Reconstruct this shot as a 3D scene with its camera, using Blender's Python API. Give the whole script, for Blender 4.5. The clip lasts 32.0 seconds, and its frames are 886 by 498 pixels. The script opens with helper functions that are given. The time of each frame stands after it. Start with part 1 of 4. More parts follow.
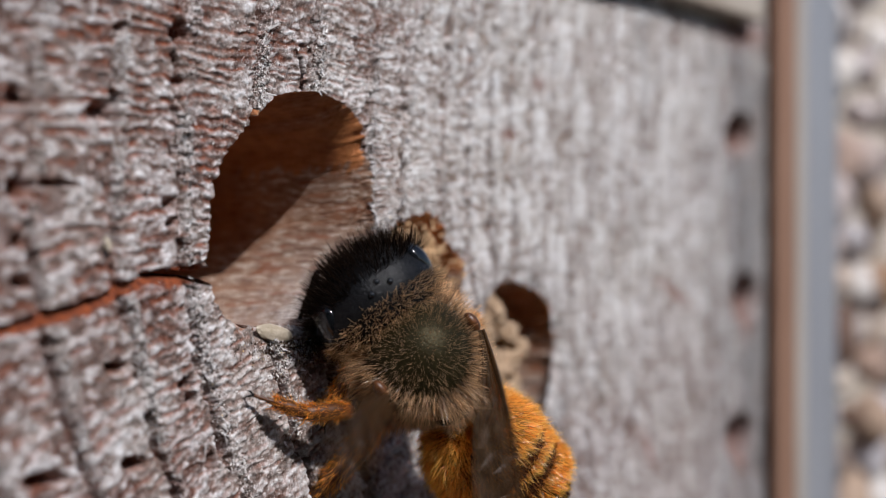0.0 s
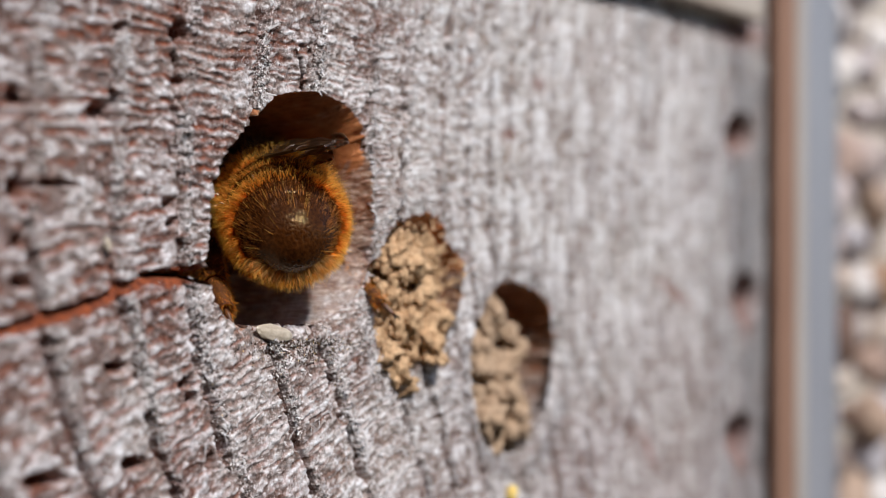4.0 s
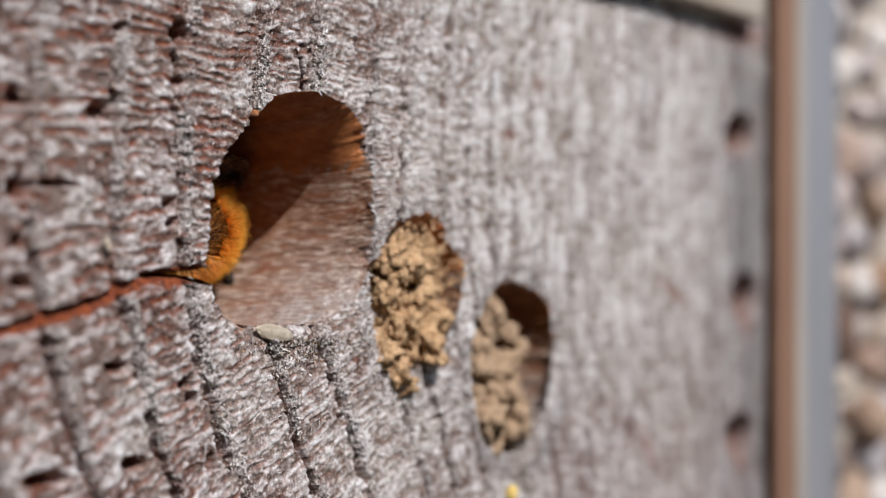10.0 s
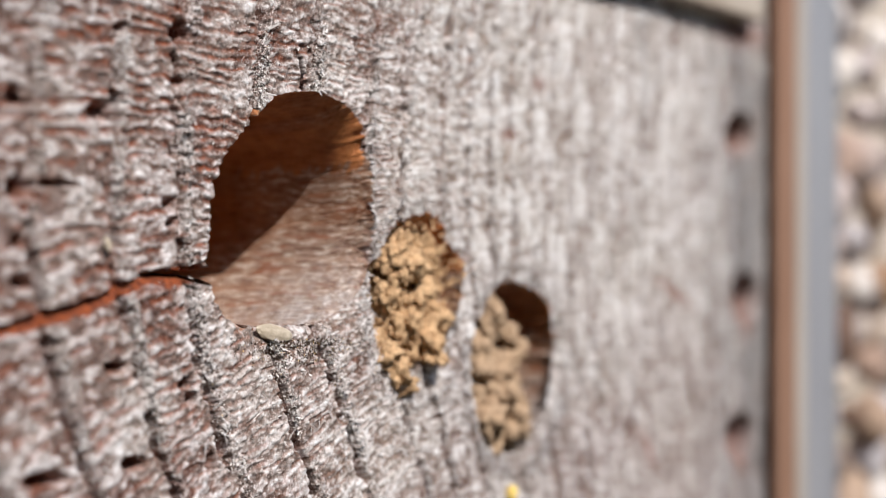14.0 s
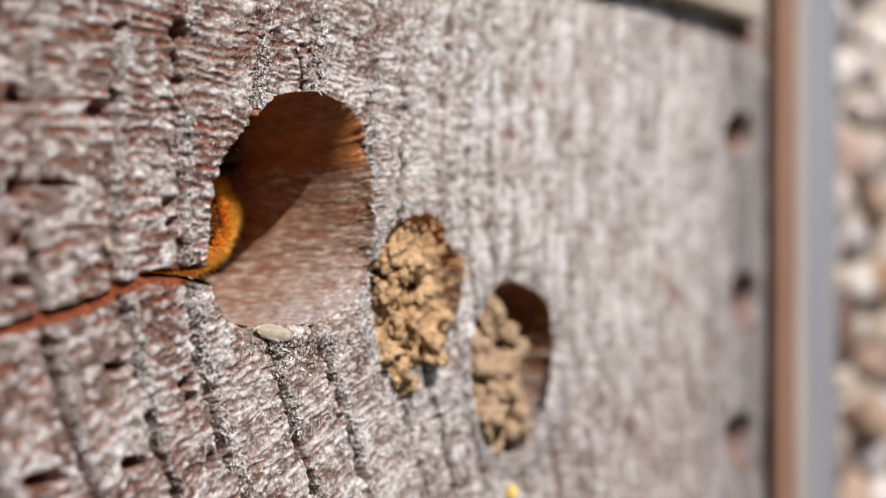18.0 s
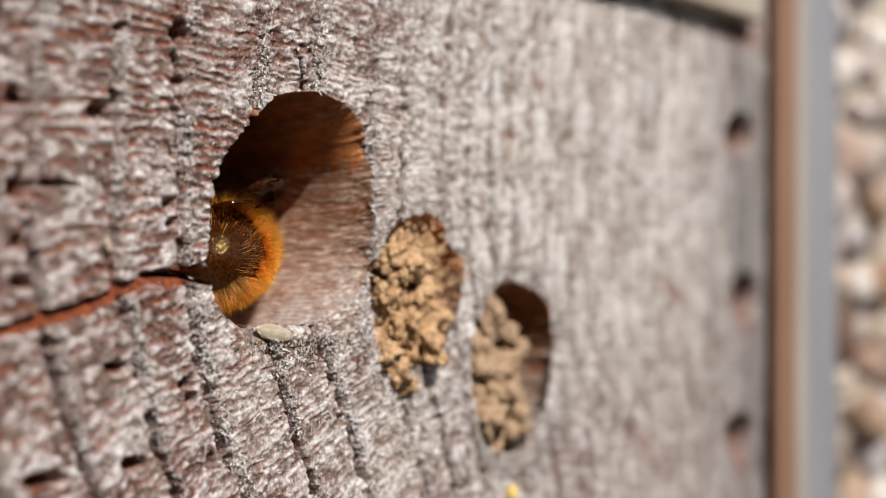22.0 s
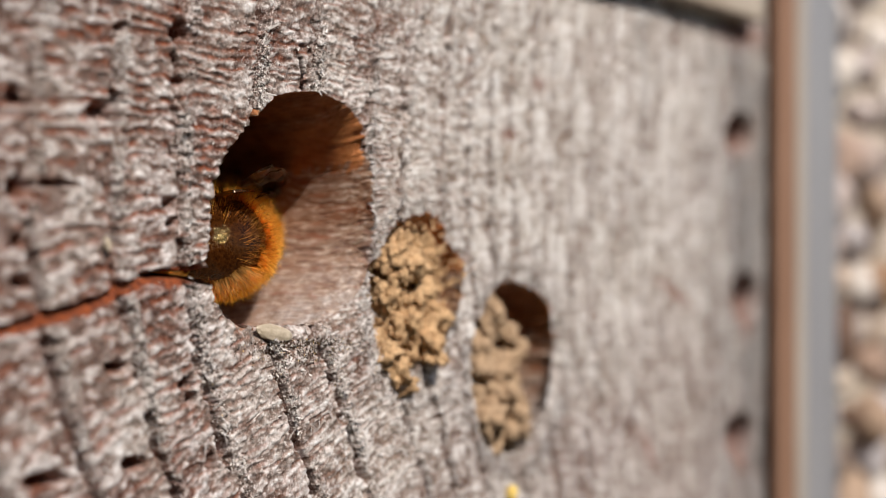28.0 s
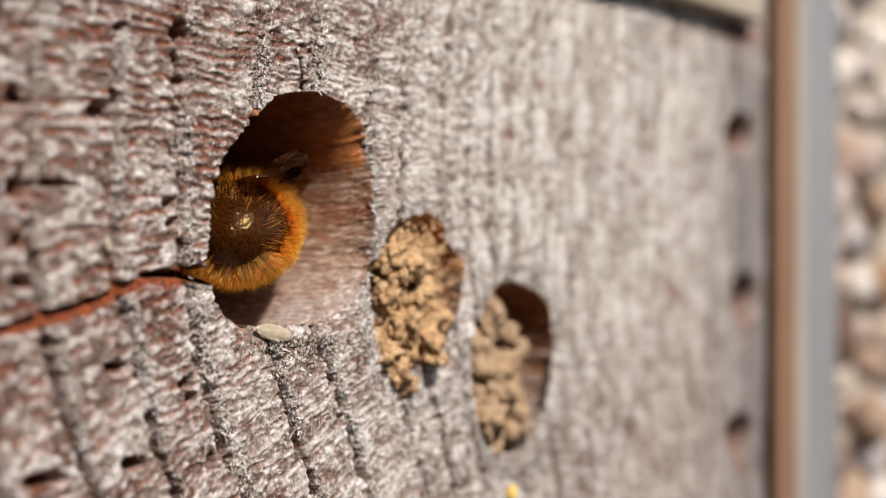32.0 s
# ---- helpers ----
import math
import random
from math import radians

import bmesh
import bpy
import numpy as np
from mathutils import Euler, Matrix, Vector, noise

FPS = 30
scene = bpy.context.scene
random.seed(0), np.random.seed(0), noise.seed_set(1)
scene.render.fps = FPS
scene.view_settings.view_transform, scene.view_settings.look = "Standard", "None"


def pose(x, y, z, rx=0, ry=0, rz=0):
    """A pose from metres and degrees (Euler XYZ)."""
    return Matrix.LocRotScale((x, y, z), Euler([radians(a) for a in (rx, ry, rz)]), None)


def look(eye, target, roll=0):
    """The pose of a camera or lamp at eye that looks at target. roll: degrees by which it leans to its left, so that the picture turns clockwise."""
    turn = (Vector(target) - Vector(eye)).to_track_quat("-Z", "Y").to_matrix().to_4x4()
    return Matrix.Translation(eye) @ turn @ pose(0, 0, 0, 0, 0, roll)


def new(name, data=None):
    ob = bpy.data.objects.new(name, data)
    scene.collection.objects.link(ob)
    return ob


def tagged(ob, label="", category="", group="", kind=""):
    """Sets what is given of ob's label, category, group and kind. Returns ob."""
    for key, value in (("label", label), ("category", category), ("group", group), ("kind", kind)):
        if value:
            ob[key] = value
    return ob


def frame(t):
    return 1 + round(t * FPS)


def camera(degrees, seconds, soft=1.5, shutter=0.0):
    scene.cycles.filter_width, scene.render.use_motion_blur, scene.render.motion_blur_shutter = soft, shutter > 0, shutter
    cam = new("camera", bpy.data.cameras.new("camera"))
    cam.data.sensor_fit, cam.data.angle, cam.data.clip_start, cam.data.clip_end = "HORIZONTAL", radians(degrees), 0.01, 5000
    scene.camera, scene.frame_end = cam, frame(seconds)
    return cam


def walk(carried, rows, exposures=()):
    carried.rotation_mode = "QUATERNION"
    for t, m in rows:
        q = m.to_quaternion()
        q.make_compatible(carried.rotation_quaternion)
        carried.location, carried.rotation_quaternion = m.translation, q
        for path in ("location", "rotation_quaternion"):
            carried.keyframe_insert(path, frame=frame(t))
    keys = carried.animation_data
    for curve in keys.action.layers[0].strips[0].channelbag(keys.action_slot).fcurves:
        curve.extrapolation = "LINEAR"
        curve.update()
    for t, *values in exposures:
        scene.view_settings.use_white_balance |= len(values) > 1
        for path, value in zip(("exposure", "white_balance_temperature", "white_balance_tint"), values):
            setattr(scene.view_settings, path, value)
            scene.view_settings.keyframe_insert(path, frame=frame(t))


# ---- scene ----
MM = 0.001
cam = camera(24, 32.0, soft=0.5, shutter=0.5)
cam.data.dof.use_dof = True
cam.data.dof.focus_distance = 0.0692
cam.data.dof.aperture_fstop = 39.0
EYE = Vector((5.075, -69.593, -1.189)) * MM
STAND = look(EYE, EYE + Vector((0, 1, 0)))
walk(cam, [(0.0, STAND), (32.0, STAND)], [
    (0.0, -0.37, 5920, 13), (1.0, -0.28, 5920, 13), (3.0, -0.25, 5950, 13), (6.0, -0.08, 5990, 13), (9.0, -0.25, 6070, 13), (10.0, -0.32, 6100, 13), (11.0, -0.12, 6140, 13), (13.0, -0.05, 6210, 13),
    (14.0, -0.03, 6270, 13), (17.0, -0.05, 6330, 13), (19.0, -0.11, 6410, 13), (22.0, -0.14, 6600, 13), (25.0, -0.39, 6750, 13), (28.0, -0.20, 6730, 13), (32.0, -0.09, 6780, 13)])

# ---- light ----
SUN_WAY = Vector((-0.574, 0.894, -0.96)).normalized()
world = bpy.data.worlds.new("sky")
scene.world = world
world.use_nodes = True
sky = world.node_tree.nodes.new("ShaderNodeTexSky")
sky.sky_type, sky.sun_disc = "NISHITA", False
sky.sun_elevation = math.asin(-SUN_WAY.z)
sky.sun_rotation = math.atan2(-SUN_WAY.x, -SUN_WAY.y)
backing = world.node_tree.nodes["Background"]
backing.inputs["Strength"].default_value = 0.10
world.node_tree.links.new(sky.outputs[0], backing.inputs["Color"])
sun = new("sun", bpy.data.lights.new("sun", "SUN"))
sun.data.energy, sun.data.angle, sun.data.color = 5.0, radians(0.55), (1.0, 0.94, 0.86)
sun.matrix_world = look((0.3, -0.5, 0.6), Vector((0.3, -0.5, 0.6)) + SUN_WAY)


# ---- materials ----
class Nodes:
    """Shortcuts for building a node material."""

    def __init__(self, name, rough=0.8, spec=0.3):
        self.mat = bpy.data.materials.new(name)
        self.mat.use_nodes = True
        self.t = self.mat.node_tree
        self.b = self.t.nodes["Principled BSDF"]
        self.b.inputs["Roughness"].default_value = rough
        self.b.inputs["Specular IOR Level"].default_value = spec

    def add(self, kind):
        return self.t.nodes.new("ShaderNode" + kind)

    def link(self, a, b):
        self.t.links.new(a, b)

    def coord(self, scale=(1, 1, 1)):
        c, m = self.add("TexCoord"), self.add("Mapping")
        m.inputs["Scale"].default_value = scale
        self.link(c.outputs["Object"], m.inputs["Vector"])
        return m.outputs[0]

    def noise(self, scale, detail=4, rough=0.6, stretch=(1, 1, 1)):
        n = self.add("TexNoise")
        n.inputs["Scale"].default_value, n.inputs["Detail"].default_value = scale, detail
        n.inputs["Roughness"].default_value = rough
        self.link(self.coord(stretch), n.inputs["Vector"])
        return n.outputs["Fac"]

    def voronoi(self, scale, stretch=(1, 1, 1)):
        n = self.add("TexVoronoi")
        n.inputs["Scale"].default_value = scale
        self.link(self.coord(stretch), n.inputs["Vector"])
        return n.outputs["Distance"]

    def attr(self, name):
        a = self.add("Attribute")
        a.attribute_name = name
        return a.outputs["Fac"]

    def ramp(self, fac, *stops):
        r = self.add("ValToRGB")
        e = r.color_ramp.elements
        while len(e) < len(stops):
            e.new(0.5)
        for el, (p, c) in zip(e, stops):
            el.position = p
            el.color = (*c, 1) if len(c) == 3 else (c[0], c[0], c[0], 1)
        self.link(fac, r.inputs[0])
        return r.outputs["Color"]

    def mix(self, fac, a, b, blend="MIX"):
        m = self.add("Mix")
        m.data_type, m.blend_type = "RGBA", blend
        for socket, v in ((m.inputs[0], fac), (m.inputs[6], a), (m.inputs[7], b)):
            if isinstance(v, bpy.types.NodeSocket):
                self.link(v, socket)
            elif isinstance(v, (int, float)):
                socket.default_value = v
            else:
                socket.default_value = (*v, 1)
        return m.outputs[2]

    def math(self, op, a, b=0.0):
        m = self.add("Math")
        m.operation = op
        for socket, v in ((m.inputs[0], a), (m.inputs[1], b)):
            if isinstance(v, bpy.types.NodeSocket):
                self.link(v, socket)
            else:
                socket.default_value = v
        return m.outputs[0]

    def colour(self, c):
        if isinstance(c, bpy.types.NodeSocket):
            self.link(c, self.b.inputs["Base Color"])
        else:
            self.b.inputs["Base Color"].default_value = (*c, 1)
        return self

    def roughness(self, r):
        self.link(r, self.b.inputs["Roughness"])
        return self

    def bump(self, height, metres, strength=1.0):
        n = self.add("Bump")
        n.inputs["Distance"].default_value, n.inputs["Strength"].default_value = metres, strength
        self.link(height, n.inputs["Height"])
        self.link(n.outputs[0], self.b.inputs["Normal"])
        return self


def wood_weathered():
    """Silvered end grain: pinkish early wood, grey gritty late wood, pale bleached fibre ends."""
    m = Nodes("weathered_end_grain", 0.75, 0.5)
    grain, late, fresh = m.attr("grain"), m.attr("late"), m.attr("fresh")
    silver_share, dirt = m.attr("silver_share"), m.attr("dirt")
    fine = m.noise(5200, 5, 0.68)
    specks = m.noise(10500, 3, 0.68)
    tuft = m.noise(2600, 4, 0.6, (1, 1, 1.5))
    broad = m.noise(260, 3, 0.6)
    pink = m.ramp(grain, (0.27, (0.080, 0.023, 0.010)), (0.43, (0.145, 0.075, 0.054)), (0.58, (0.250, 0.194, 0.174)), (0.80, (0.52, 0.495, 0.490)))
    silver = m.ramp(grain, (0.20, (0.19, 0.130, 0.096)), (0.38, (0.36, 0.326, 0.298)), (0.56, (0.488, 0.470, 0.446)), (0.85, (0.70, 0.69, 0.672)))
    early = m.mix(silver_share, pink, silver)
    grey = m.ramp(specks, (0.40, (0.055, 0.028, 0.018)), (0.47, (0.22, 0.20, 0.19)), (0.53, (0.44, 0.42, 0.41)), (0.60, (0.85, 0.84, 0.83)))
    c = m.mix(m.math("MULTIPLY", late, 0.45), early, grey)
    c = m.mix(0.75, c, m.ramp(tuft, (0.33, (0.20, 0.145, 0.12)), (0.50, (0.45, 0.445, 0.44)), (0.66, (0.84, 0.84, 0.85))), "OVERLAY")
    c = m.mix(0.6, c, m.ramp(fine, (0.36, (0.22, 0.17, 0.145)), (0.64, (0.82, 0.81, 0.81))), "OVERLAY")
    sandy = m.math("ADD", m.math("MULTIPLY", late, 0.75), 0.25)
    c = m.mix(sandy, c, m.ramp(specks, (0.38, (0.14, 0.10, 0.085)), (0.50, (0.47, 0.465, 0.46)), (0.60, (0.90, 0.90, 0.90))), "OVERLAY")
    c = m.mix(m.math("MULTIPLY", sandy, m.ramp(specks, (0.59, (0.0,)), (0.63, (0.85,)))), c, (0.86, 0.85, 0.85))
    flecks = m.math("MULTIPLY", silver_share, m.ramp(m.noise(3600, 3, 0.6), (0.54, (0.0,)), (0.64, (0.75,))))
    c = m.mix(flecks, c, (0.84, 0.83, 0.83))
    c = m.mix(m.ramp(broad, (0.35, (0.0,)), (0.65, (0.35,))), c, m.mix(0.6, c, (0.575, 0.55, 0.485)))
    c = m.mix(dirt, c, m.ramp(fine, (0.3, (0.07, 0.065, 0.065)), (0.7, (0.24, 0.235, 0.235))))
    c = m.mix(fresh, c, m.ramp(fine, (0.36, (0.090, 0.016, 0.0035)), (0.64, (0.32, 0.072, 0.014))))
    m.colour(c)
    m.roughness(m.mix(fresh, m.ramp(specks, (0.50, (0.88,)), (0.62, (0.40,))), (0.85, 0.85, 0.85)))
    return m.bump(m.math("ADD", m.math("MULTIPLY", fine, 0.8), m.math("MULTIPLY", specks, sandy)), 0.00011, 0.9).mat


def wood_bore():
    """The drilled wall of a nest hole: brown and polished inside, bleached and fibrous at the mouth."""
    m = Nodes("bore_wood", 0.6, 0.35)
    fresh, worn = m.attr("fresh"), m.attr("worn")
    fibre = m.noise(8000, 6, 0.74, (1, 0.16, 1))
    streak = m.noise(3400, 3, 0.6, (1, 0.16, 1))
    cross = m.noise(1100, 4, 0.6)
    mould = m.noise(2400, 5, 0.7)
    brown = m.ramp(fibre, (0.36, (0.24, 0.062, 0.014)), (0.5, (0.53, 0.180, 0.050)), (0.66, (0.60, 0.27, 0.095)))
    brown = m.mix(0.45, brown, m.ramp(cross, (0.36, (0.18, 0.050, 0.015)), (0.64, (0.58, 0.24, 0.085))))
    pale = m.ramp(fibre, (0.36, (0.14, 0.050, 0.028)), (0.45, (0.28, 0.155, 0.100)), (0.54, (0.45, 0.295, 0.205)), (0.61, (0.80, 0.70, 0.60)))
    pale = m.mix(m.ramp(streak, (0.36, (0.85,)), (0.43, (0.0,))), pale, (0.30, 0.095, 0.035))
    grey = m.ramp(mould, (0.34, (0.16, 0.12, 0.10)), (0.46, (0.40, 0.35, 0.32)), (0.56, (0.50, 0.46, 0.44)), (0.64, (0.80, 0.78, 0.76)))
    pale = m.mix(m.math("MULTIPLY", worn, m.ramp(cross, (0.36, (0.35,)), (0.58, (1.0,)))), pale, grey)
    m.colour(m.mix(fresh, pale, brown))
    m.roughness(m.ramp(fibre, (0.3, (0.75,)), (0.7, (0.42,))))
    return m.bump(fibre, 0.00007, 1.0).mat


def plain(name, low, high, scale, rough=0.7, spec=0.3, bump=0.0, detail=4, stretch=(1, 1, 1), metal=0.0):
    m = Nodes(name, rough, spec)
    f = m.noise(scale, detail, 0.62, stretch)
    m.colour(m.ramp(f, (0.28, low), (0.72, high)))
    m.b.inputs["Metallic"].default_value = metal
    if bump:
        m.bump(f, bump)
    return m.mat


def hair_mat(name, root, tip, rough=0.28, spec=0.75):
    """Fine hair: colour from root to tip, part of the light goes through it."""
    m = Nodes(name, rough, spec)
    c = m.ramp(m.attr("along"), (0.0, root), (0.85, tip))
    v = m.attr("shade")
    c = m.mix(1.0, c, m.ramp(v, (0.0, (0.40,)), (1.0, (1.7,))), "MULTIPLY")
    m.colour(c)
    soft, both = m.add("BsdfTranslucent"), m.add("MixShader")
    m.link(c, soft.inputs["Color"])
    both.inputs[0].default_value = 0.58
    m.link(m.b.outputs[0], both.inputs[1])
    m.link(soft.outputs[0], both.inputs[2])
    m.link(both.outputs[0], m.t.nodes["Material Output"].inputs["Surface"])
    return m.mat


def wing_mat():
    m = Nodes("wing_membrane", 0.24, 1.0)
    m.b.inputs["Metallic"].default_value = 0.75
    f = m.noise(2600, 3, 0.5)
    m.colour(m.ramp(f, (0.3, (0.075, 0.034, 0.011)), (0.7, (0.23, 0.13, 0.06))))
    clear, both = m.add("BsdfTransparent"), m.add("MixShader")
    clear.inputs["Color"].default_value = (0.55, 0.36, 0.19, 1)
    both.inputs[0].default_value = 0.62
    m.b.inputs["Coat Weight"].default_value, m.b.inputs["Coat Roughness"].default_value = 1.0, 0.32
    m.link(clear.outputs[0], both.inputs[1])
    m.link(m.b.outputs[0], both.inputs[2])
    m.link(both.outputs[0], m.t.nodes["Material Output"].inputs["Surface"])
    m.bump(m.noise(1500, 2, 0.5, (0.22, 2.4, 1)), 0.00016, 1.0)
    m.link(m.b.inputs["Normal"].links[0].from_socket, m.b.inputs["Coat Normal"])
    return m.mat


WOOD = wood_weathered()
BORE = wood_bore()
SLIVER = plain("bleached_fibre", (0.50, 0.46, 0.43), (0.90, 0.88, 0.86), 4000, 0.35, 0.5)
CLAY = plain("dried_clay", (0.30, 0.165, 0.080), (0.86, 0.60, 0.345), 3200, 0.9, 0.15, 0.00012, 6)
CLAY_GREY = plain("dull_clay", (0.22, 0.14, 0.085), (0.66, 0.48, 0.315), 2600, 0.9, 0.15, 0.00012, 6)
ALU = plain("dull_aluminium", (0.29, 0.295, 0.32), (0.38, 0.385, 0.40), 500, 0.5, 0.5, 0.00002, 4, (1, 1, 0.1), 0.25)
LATH = plain("pale_lath_wood", (0.42, 0.34, 0.26), (0.68, 0.62, 0.54), 900, 0.8, 0.25, 0.00008, 5, (0.12, 1, 1))
CORE = plain("grey_beige_wood", (0.32, 0.285, 0.245), (0.45, 0.41, 0.36), 700, 0.7, 0.25, 0.00004, 4, (1, 1, 0.1))
TRIM = plain("brown_varnished_wood", (0.20, 0.108, 0.068), (0.33, 0.195, 0.130), 700, 0.6, 0.3, 0.00005, 4, (1, 1, 0.1))
SPLIT = plain("split_wood", (0.15, 0.028, 0.006), (0.44, 0.105, 0.022), 3000, 0.7, 0.3, 0.00006, 5, (0.3, 1, 1))
FRASS = plain("dark_frass", (0.012, 0.009, 0.007), (0.085, 0.055, 0.035), 5000, 0.8, 0.2)
PUPA = plain("waxy_grain", (0.38, 0.31, 0.215), (0.62, 0.54, 0.42), 2500, 0.32, 0.5, 0.00003)
POLLEN = plain("pollen_yellow", (0.75, 0.50, 0.10), (0.90, 0.70, 0.25), 4000, 0.6)
CHITIN = plain("black_chitin", (0.005, 0.005, 0.006), (0.013, 0.013, 0.013), 9000, 0.24, 0.16, 0.00004)
BRONZE = plain("bronze_chitin", (0.008, 0.007, 0.004), (0.026, 0.020, 0.008), 9000, 0.36, 0.14, 0.00002)
BRONZE.node_tree.nodes["Principled BSDF"].inputs["Specular Tint"].default_value = (1.0, 0.86, 0.52, 1)
TERGITE = plain("brown_chitin", (0.018, 0.0048, 0.0010), (0.058, 0.018, 0.0038), 8500, 0.10, 0.42, 0.000030, 1)
TERGITE.node_tree.nodes["Principled BSDF"].inputs["Specular Tint"].default_value = (1.0, 0.64, 0.30, 1)
LEGSKIN = plain("leg_chitin", (0.035, 0.013, 0.006), (0.16, 0.058, 0.015), 5000, 0.4, 0.5, 0.00002)
EYE_MAT = plain("compound_eye", (0.004, 0.005, 0.006), (0.010, 0.011, 0.013), 9000, 0.16, 0.6)
VEIN = plain("wing_vein", (0.030, 0.013, 0.005), (0.09, 0.045, 0.016), 3000, 0.28, 0.7)
WING = wing_mat()
GOLD = hair_mat("golden_hair", (0.66, 0.235, 0.020), (1.0, 0.63, 0.13))
ORANGE = hair_mat("orange_hair", (0.76, 0.235, 0.012), (1.0, 0.60, 0.10))
TAN = hair_mat("tan_hair", (0.15, 0.076, 0.032), (0.84, 0.55, 0.29))
SMOKE = hair_mat("black_hair", (0.006, 0.004, 0.003), (0.020, 0.011, 0.006), 0.5, 0.10)
UMBER = hair_mat("umber_hair", (0.075, 0.020, 0.003), (0.46, 0.165, 0.024), 0.5, 0.30)
STRAW = hair_mat("straw_hair", (0.50, 0.24, 0.045), (1.0, 0.68, 0.25))
RUST = hair_mat("rusty_leg_hair", (0.62, 0.17, 0.015), (1.0, 0.48, 0.08))
GROUND = plain("soil", (0.05, 0.04, 0.03), (0.16, 0.13, 0.09), 9, 0.95, 0.1, 0.01, 6)


def stone_mat():
    m = Nodes("pebble_stone", 0.75, 0.3)
    info = m.add("ObjectInfo")
    base = m.ramp(info.outputs["Random"], (0.0, (0.50, 0.42, 0.34)), (0.22, (0.74, 0.71, 0.68)), (0.42, (0.14, 0.075, 0.045)), (0.6, (0.62, 0.61, 0.64)), (0.8, (0.36, 0.21, 0.12)), (1.0, (0.60, 0.52, 0.44)))
    m.colour(m.mix(0.5, base, m.ramp(m.noise(1400, 5), (0.3, (0.22, 0.20, 0.185)), (0.7, (0.66, 0.64, 0.61))), "OVERLAY"))
    return m.bump(m.noise(2200, 5), 0.0001, 0.8).mat


STONE = stone_mat()

# ---- frame of the wooden face: x along it, y into it, z up ----
TURN = 52.5
FACE = pose(0, 0, 0, 0, 0, TURN)


def on_face(u, v, n=0.0):
    """A place in millimetres along, up and out of the face, in the face's own space."""
    return Vector((u, -n, v)) * MM


def smooth_noise(x, y, seed):
    """Value noise from 0 to 1 on arrays."""
    xi, yi = np.floor(x).astype(np.int64), np.floor(y).astype(np.int64)
    fx, fy = x - xi, y - yi
    fx, fy = fx * fx * (3 - 2 * fx), fy * fy * (3 - 2 * fy)

    def lattice(a, b):
        h = (a * 374761393 + b * 668265263 + seed * 1442695041) & 0xFFFFFFFF
        h = ((h ^ (h >> 13)) * 1274126177) & 0xFFFFFFFF
        return ((h ^ (h >> 16)) & 0xFFFF) / 65535.0

    a = lattice(xi, yi) * (1 - fx) + lattice(xi + 1, yi) * fx
    b = lattice(xi, yi + 1) * (1 - fx) + lattice(xi + 1, yi + 1) * fx
    return a * (1 - fy) + b * fy


def layered(x, y, seed, octaves=4, gain=0.5):
    total, amp, norm = 0.0, 1.0, 0.0
    for k in range(octaves):
        total = total + amp * smooth_noise(x * 2 ** k + 17.3 * k, y * 2 ** k + 9.1 * k, seed + k)
        norm += amp
        amp *= gain
    return total / norm


def mesh_from(name, verts, quads, mat, attrs=None, smooth=True):
    """A mesh from arrays of corners and faces of one size, with float attributes of its points."""
    me = bpy.data.meshes.new(name)
    verts, quads = np.asarray(verts, np.float32), np.asarray(quads, np.int32)
    k = quads.shape[1]
    me.vertices.add(len(verts))
    me.vertices.foreach_set("co", verts.ravel())
    me.loops.add(quads.size)
    me.loops.foreach_set("vertex_index", quads.ravel())
    me.polygons.add(len(quads))
    me.polygons.foreach_set("loop_start", np.arange(0, quads.size, k, dtype=np.int32))
    me.polygons.foreach_set("use_smooth", np.full(len(quads), smooth))
    for key, values in (attrs or {}).items():
        a = me.attributes.new(key, "FLOAT", "POINT")
        a.data.foreach_set("value", np.asarray(values, np.float32).ravel())
    me.update(calc_edges=True)
    me.validate()
    me.materials.append(mat)
    return me


def part(name, mesh, parent, label="", kind="", at=None):
    """Links a mesh as one part under its thing or part."""
    ob = new(name, mesh)
    ob.parent = parent
    if at is not None:
        ob.matrix_basis = at
    if label or kind:
        tagged(ob, label, kind=kind)
    return ob


def bm_mesh(name, bm, mat, smooth=True):
    me = bpy.data.meshes.new(name)
    for f in bm.faces:
        f.smooth = smooth
    bm.to_mesh(me)
    bm.free()
    me.materials.append(mat)
    return me


# ---- the wooden block ----
PITH = (20.0, 1.5)
RINGS = np.array([-20.0, -13.0, -12.1, -11.0, -10.1, -9.0, -7.9, -6.6, -5.6, -4.3, -3.1, -1.8, -0.6, 0.7, 2.1, 3.6, 4.8, 6.1, 7.4, 8.7, 10.08, 11.53, 13.85, 15.85, 19.2, 21.9, 25.3, 28.1, 31.5, 35.0, 38.6, 42.5, 47.0, 60.0])
HOLES = ((0.0, 0.0, 4.207, 4.207), (7.07, -3.05, 2.48, 2.87), (13.0, -5.72, 2.70, 3.22))


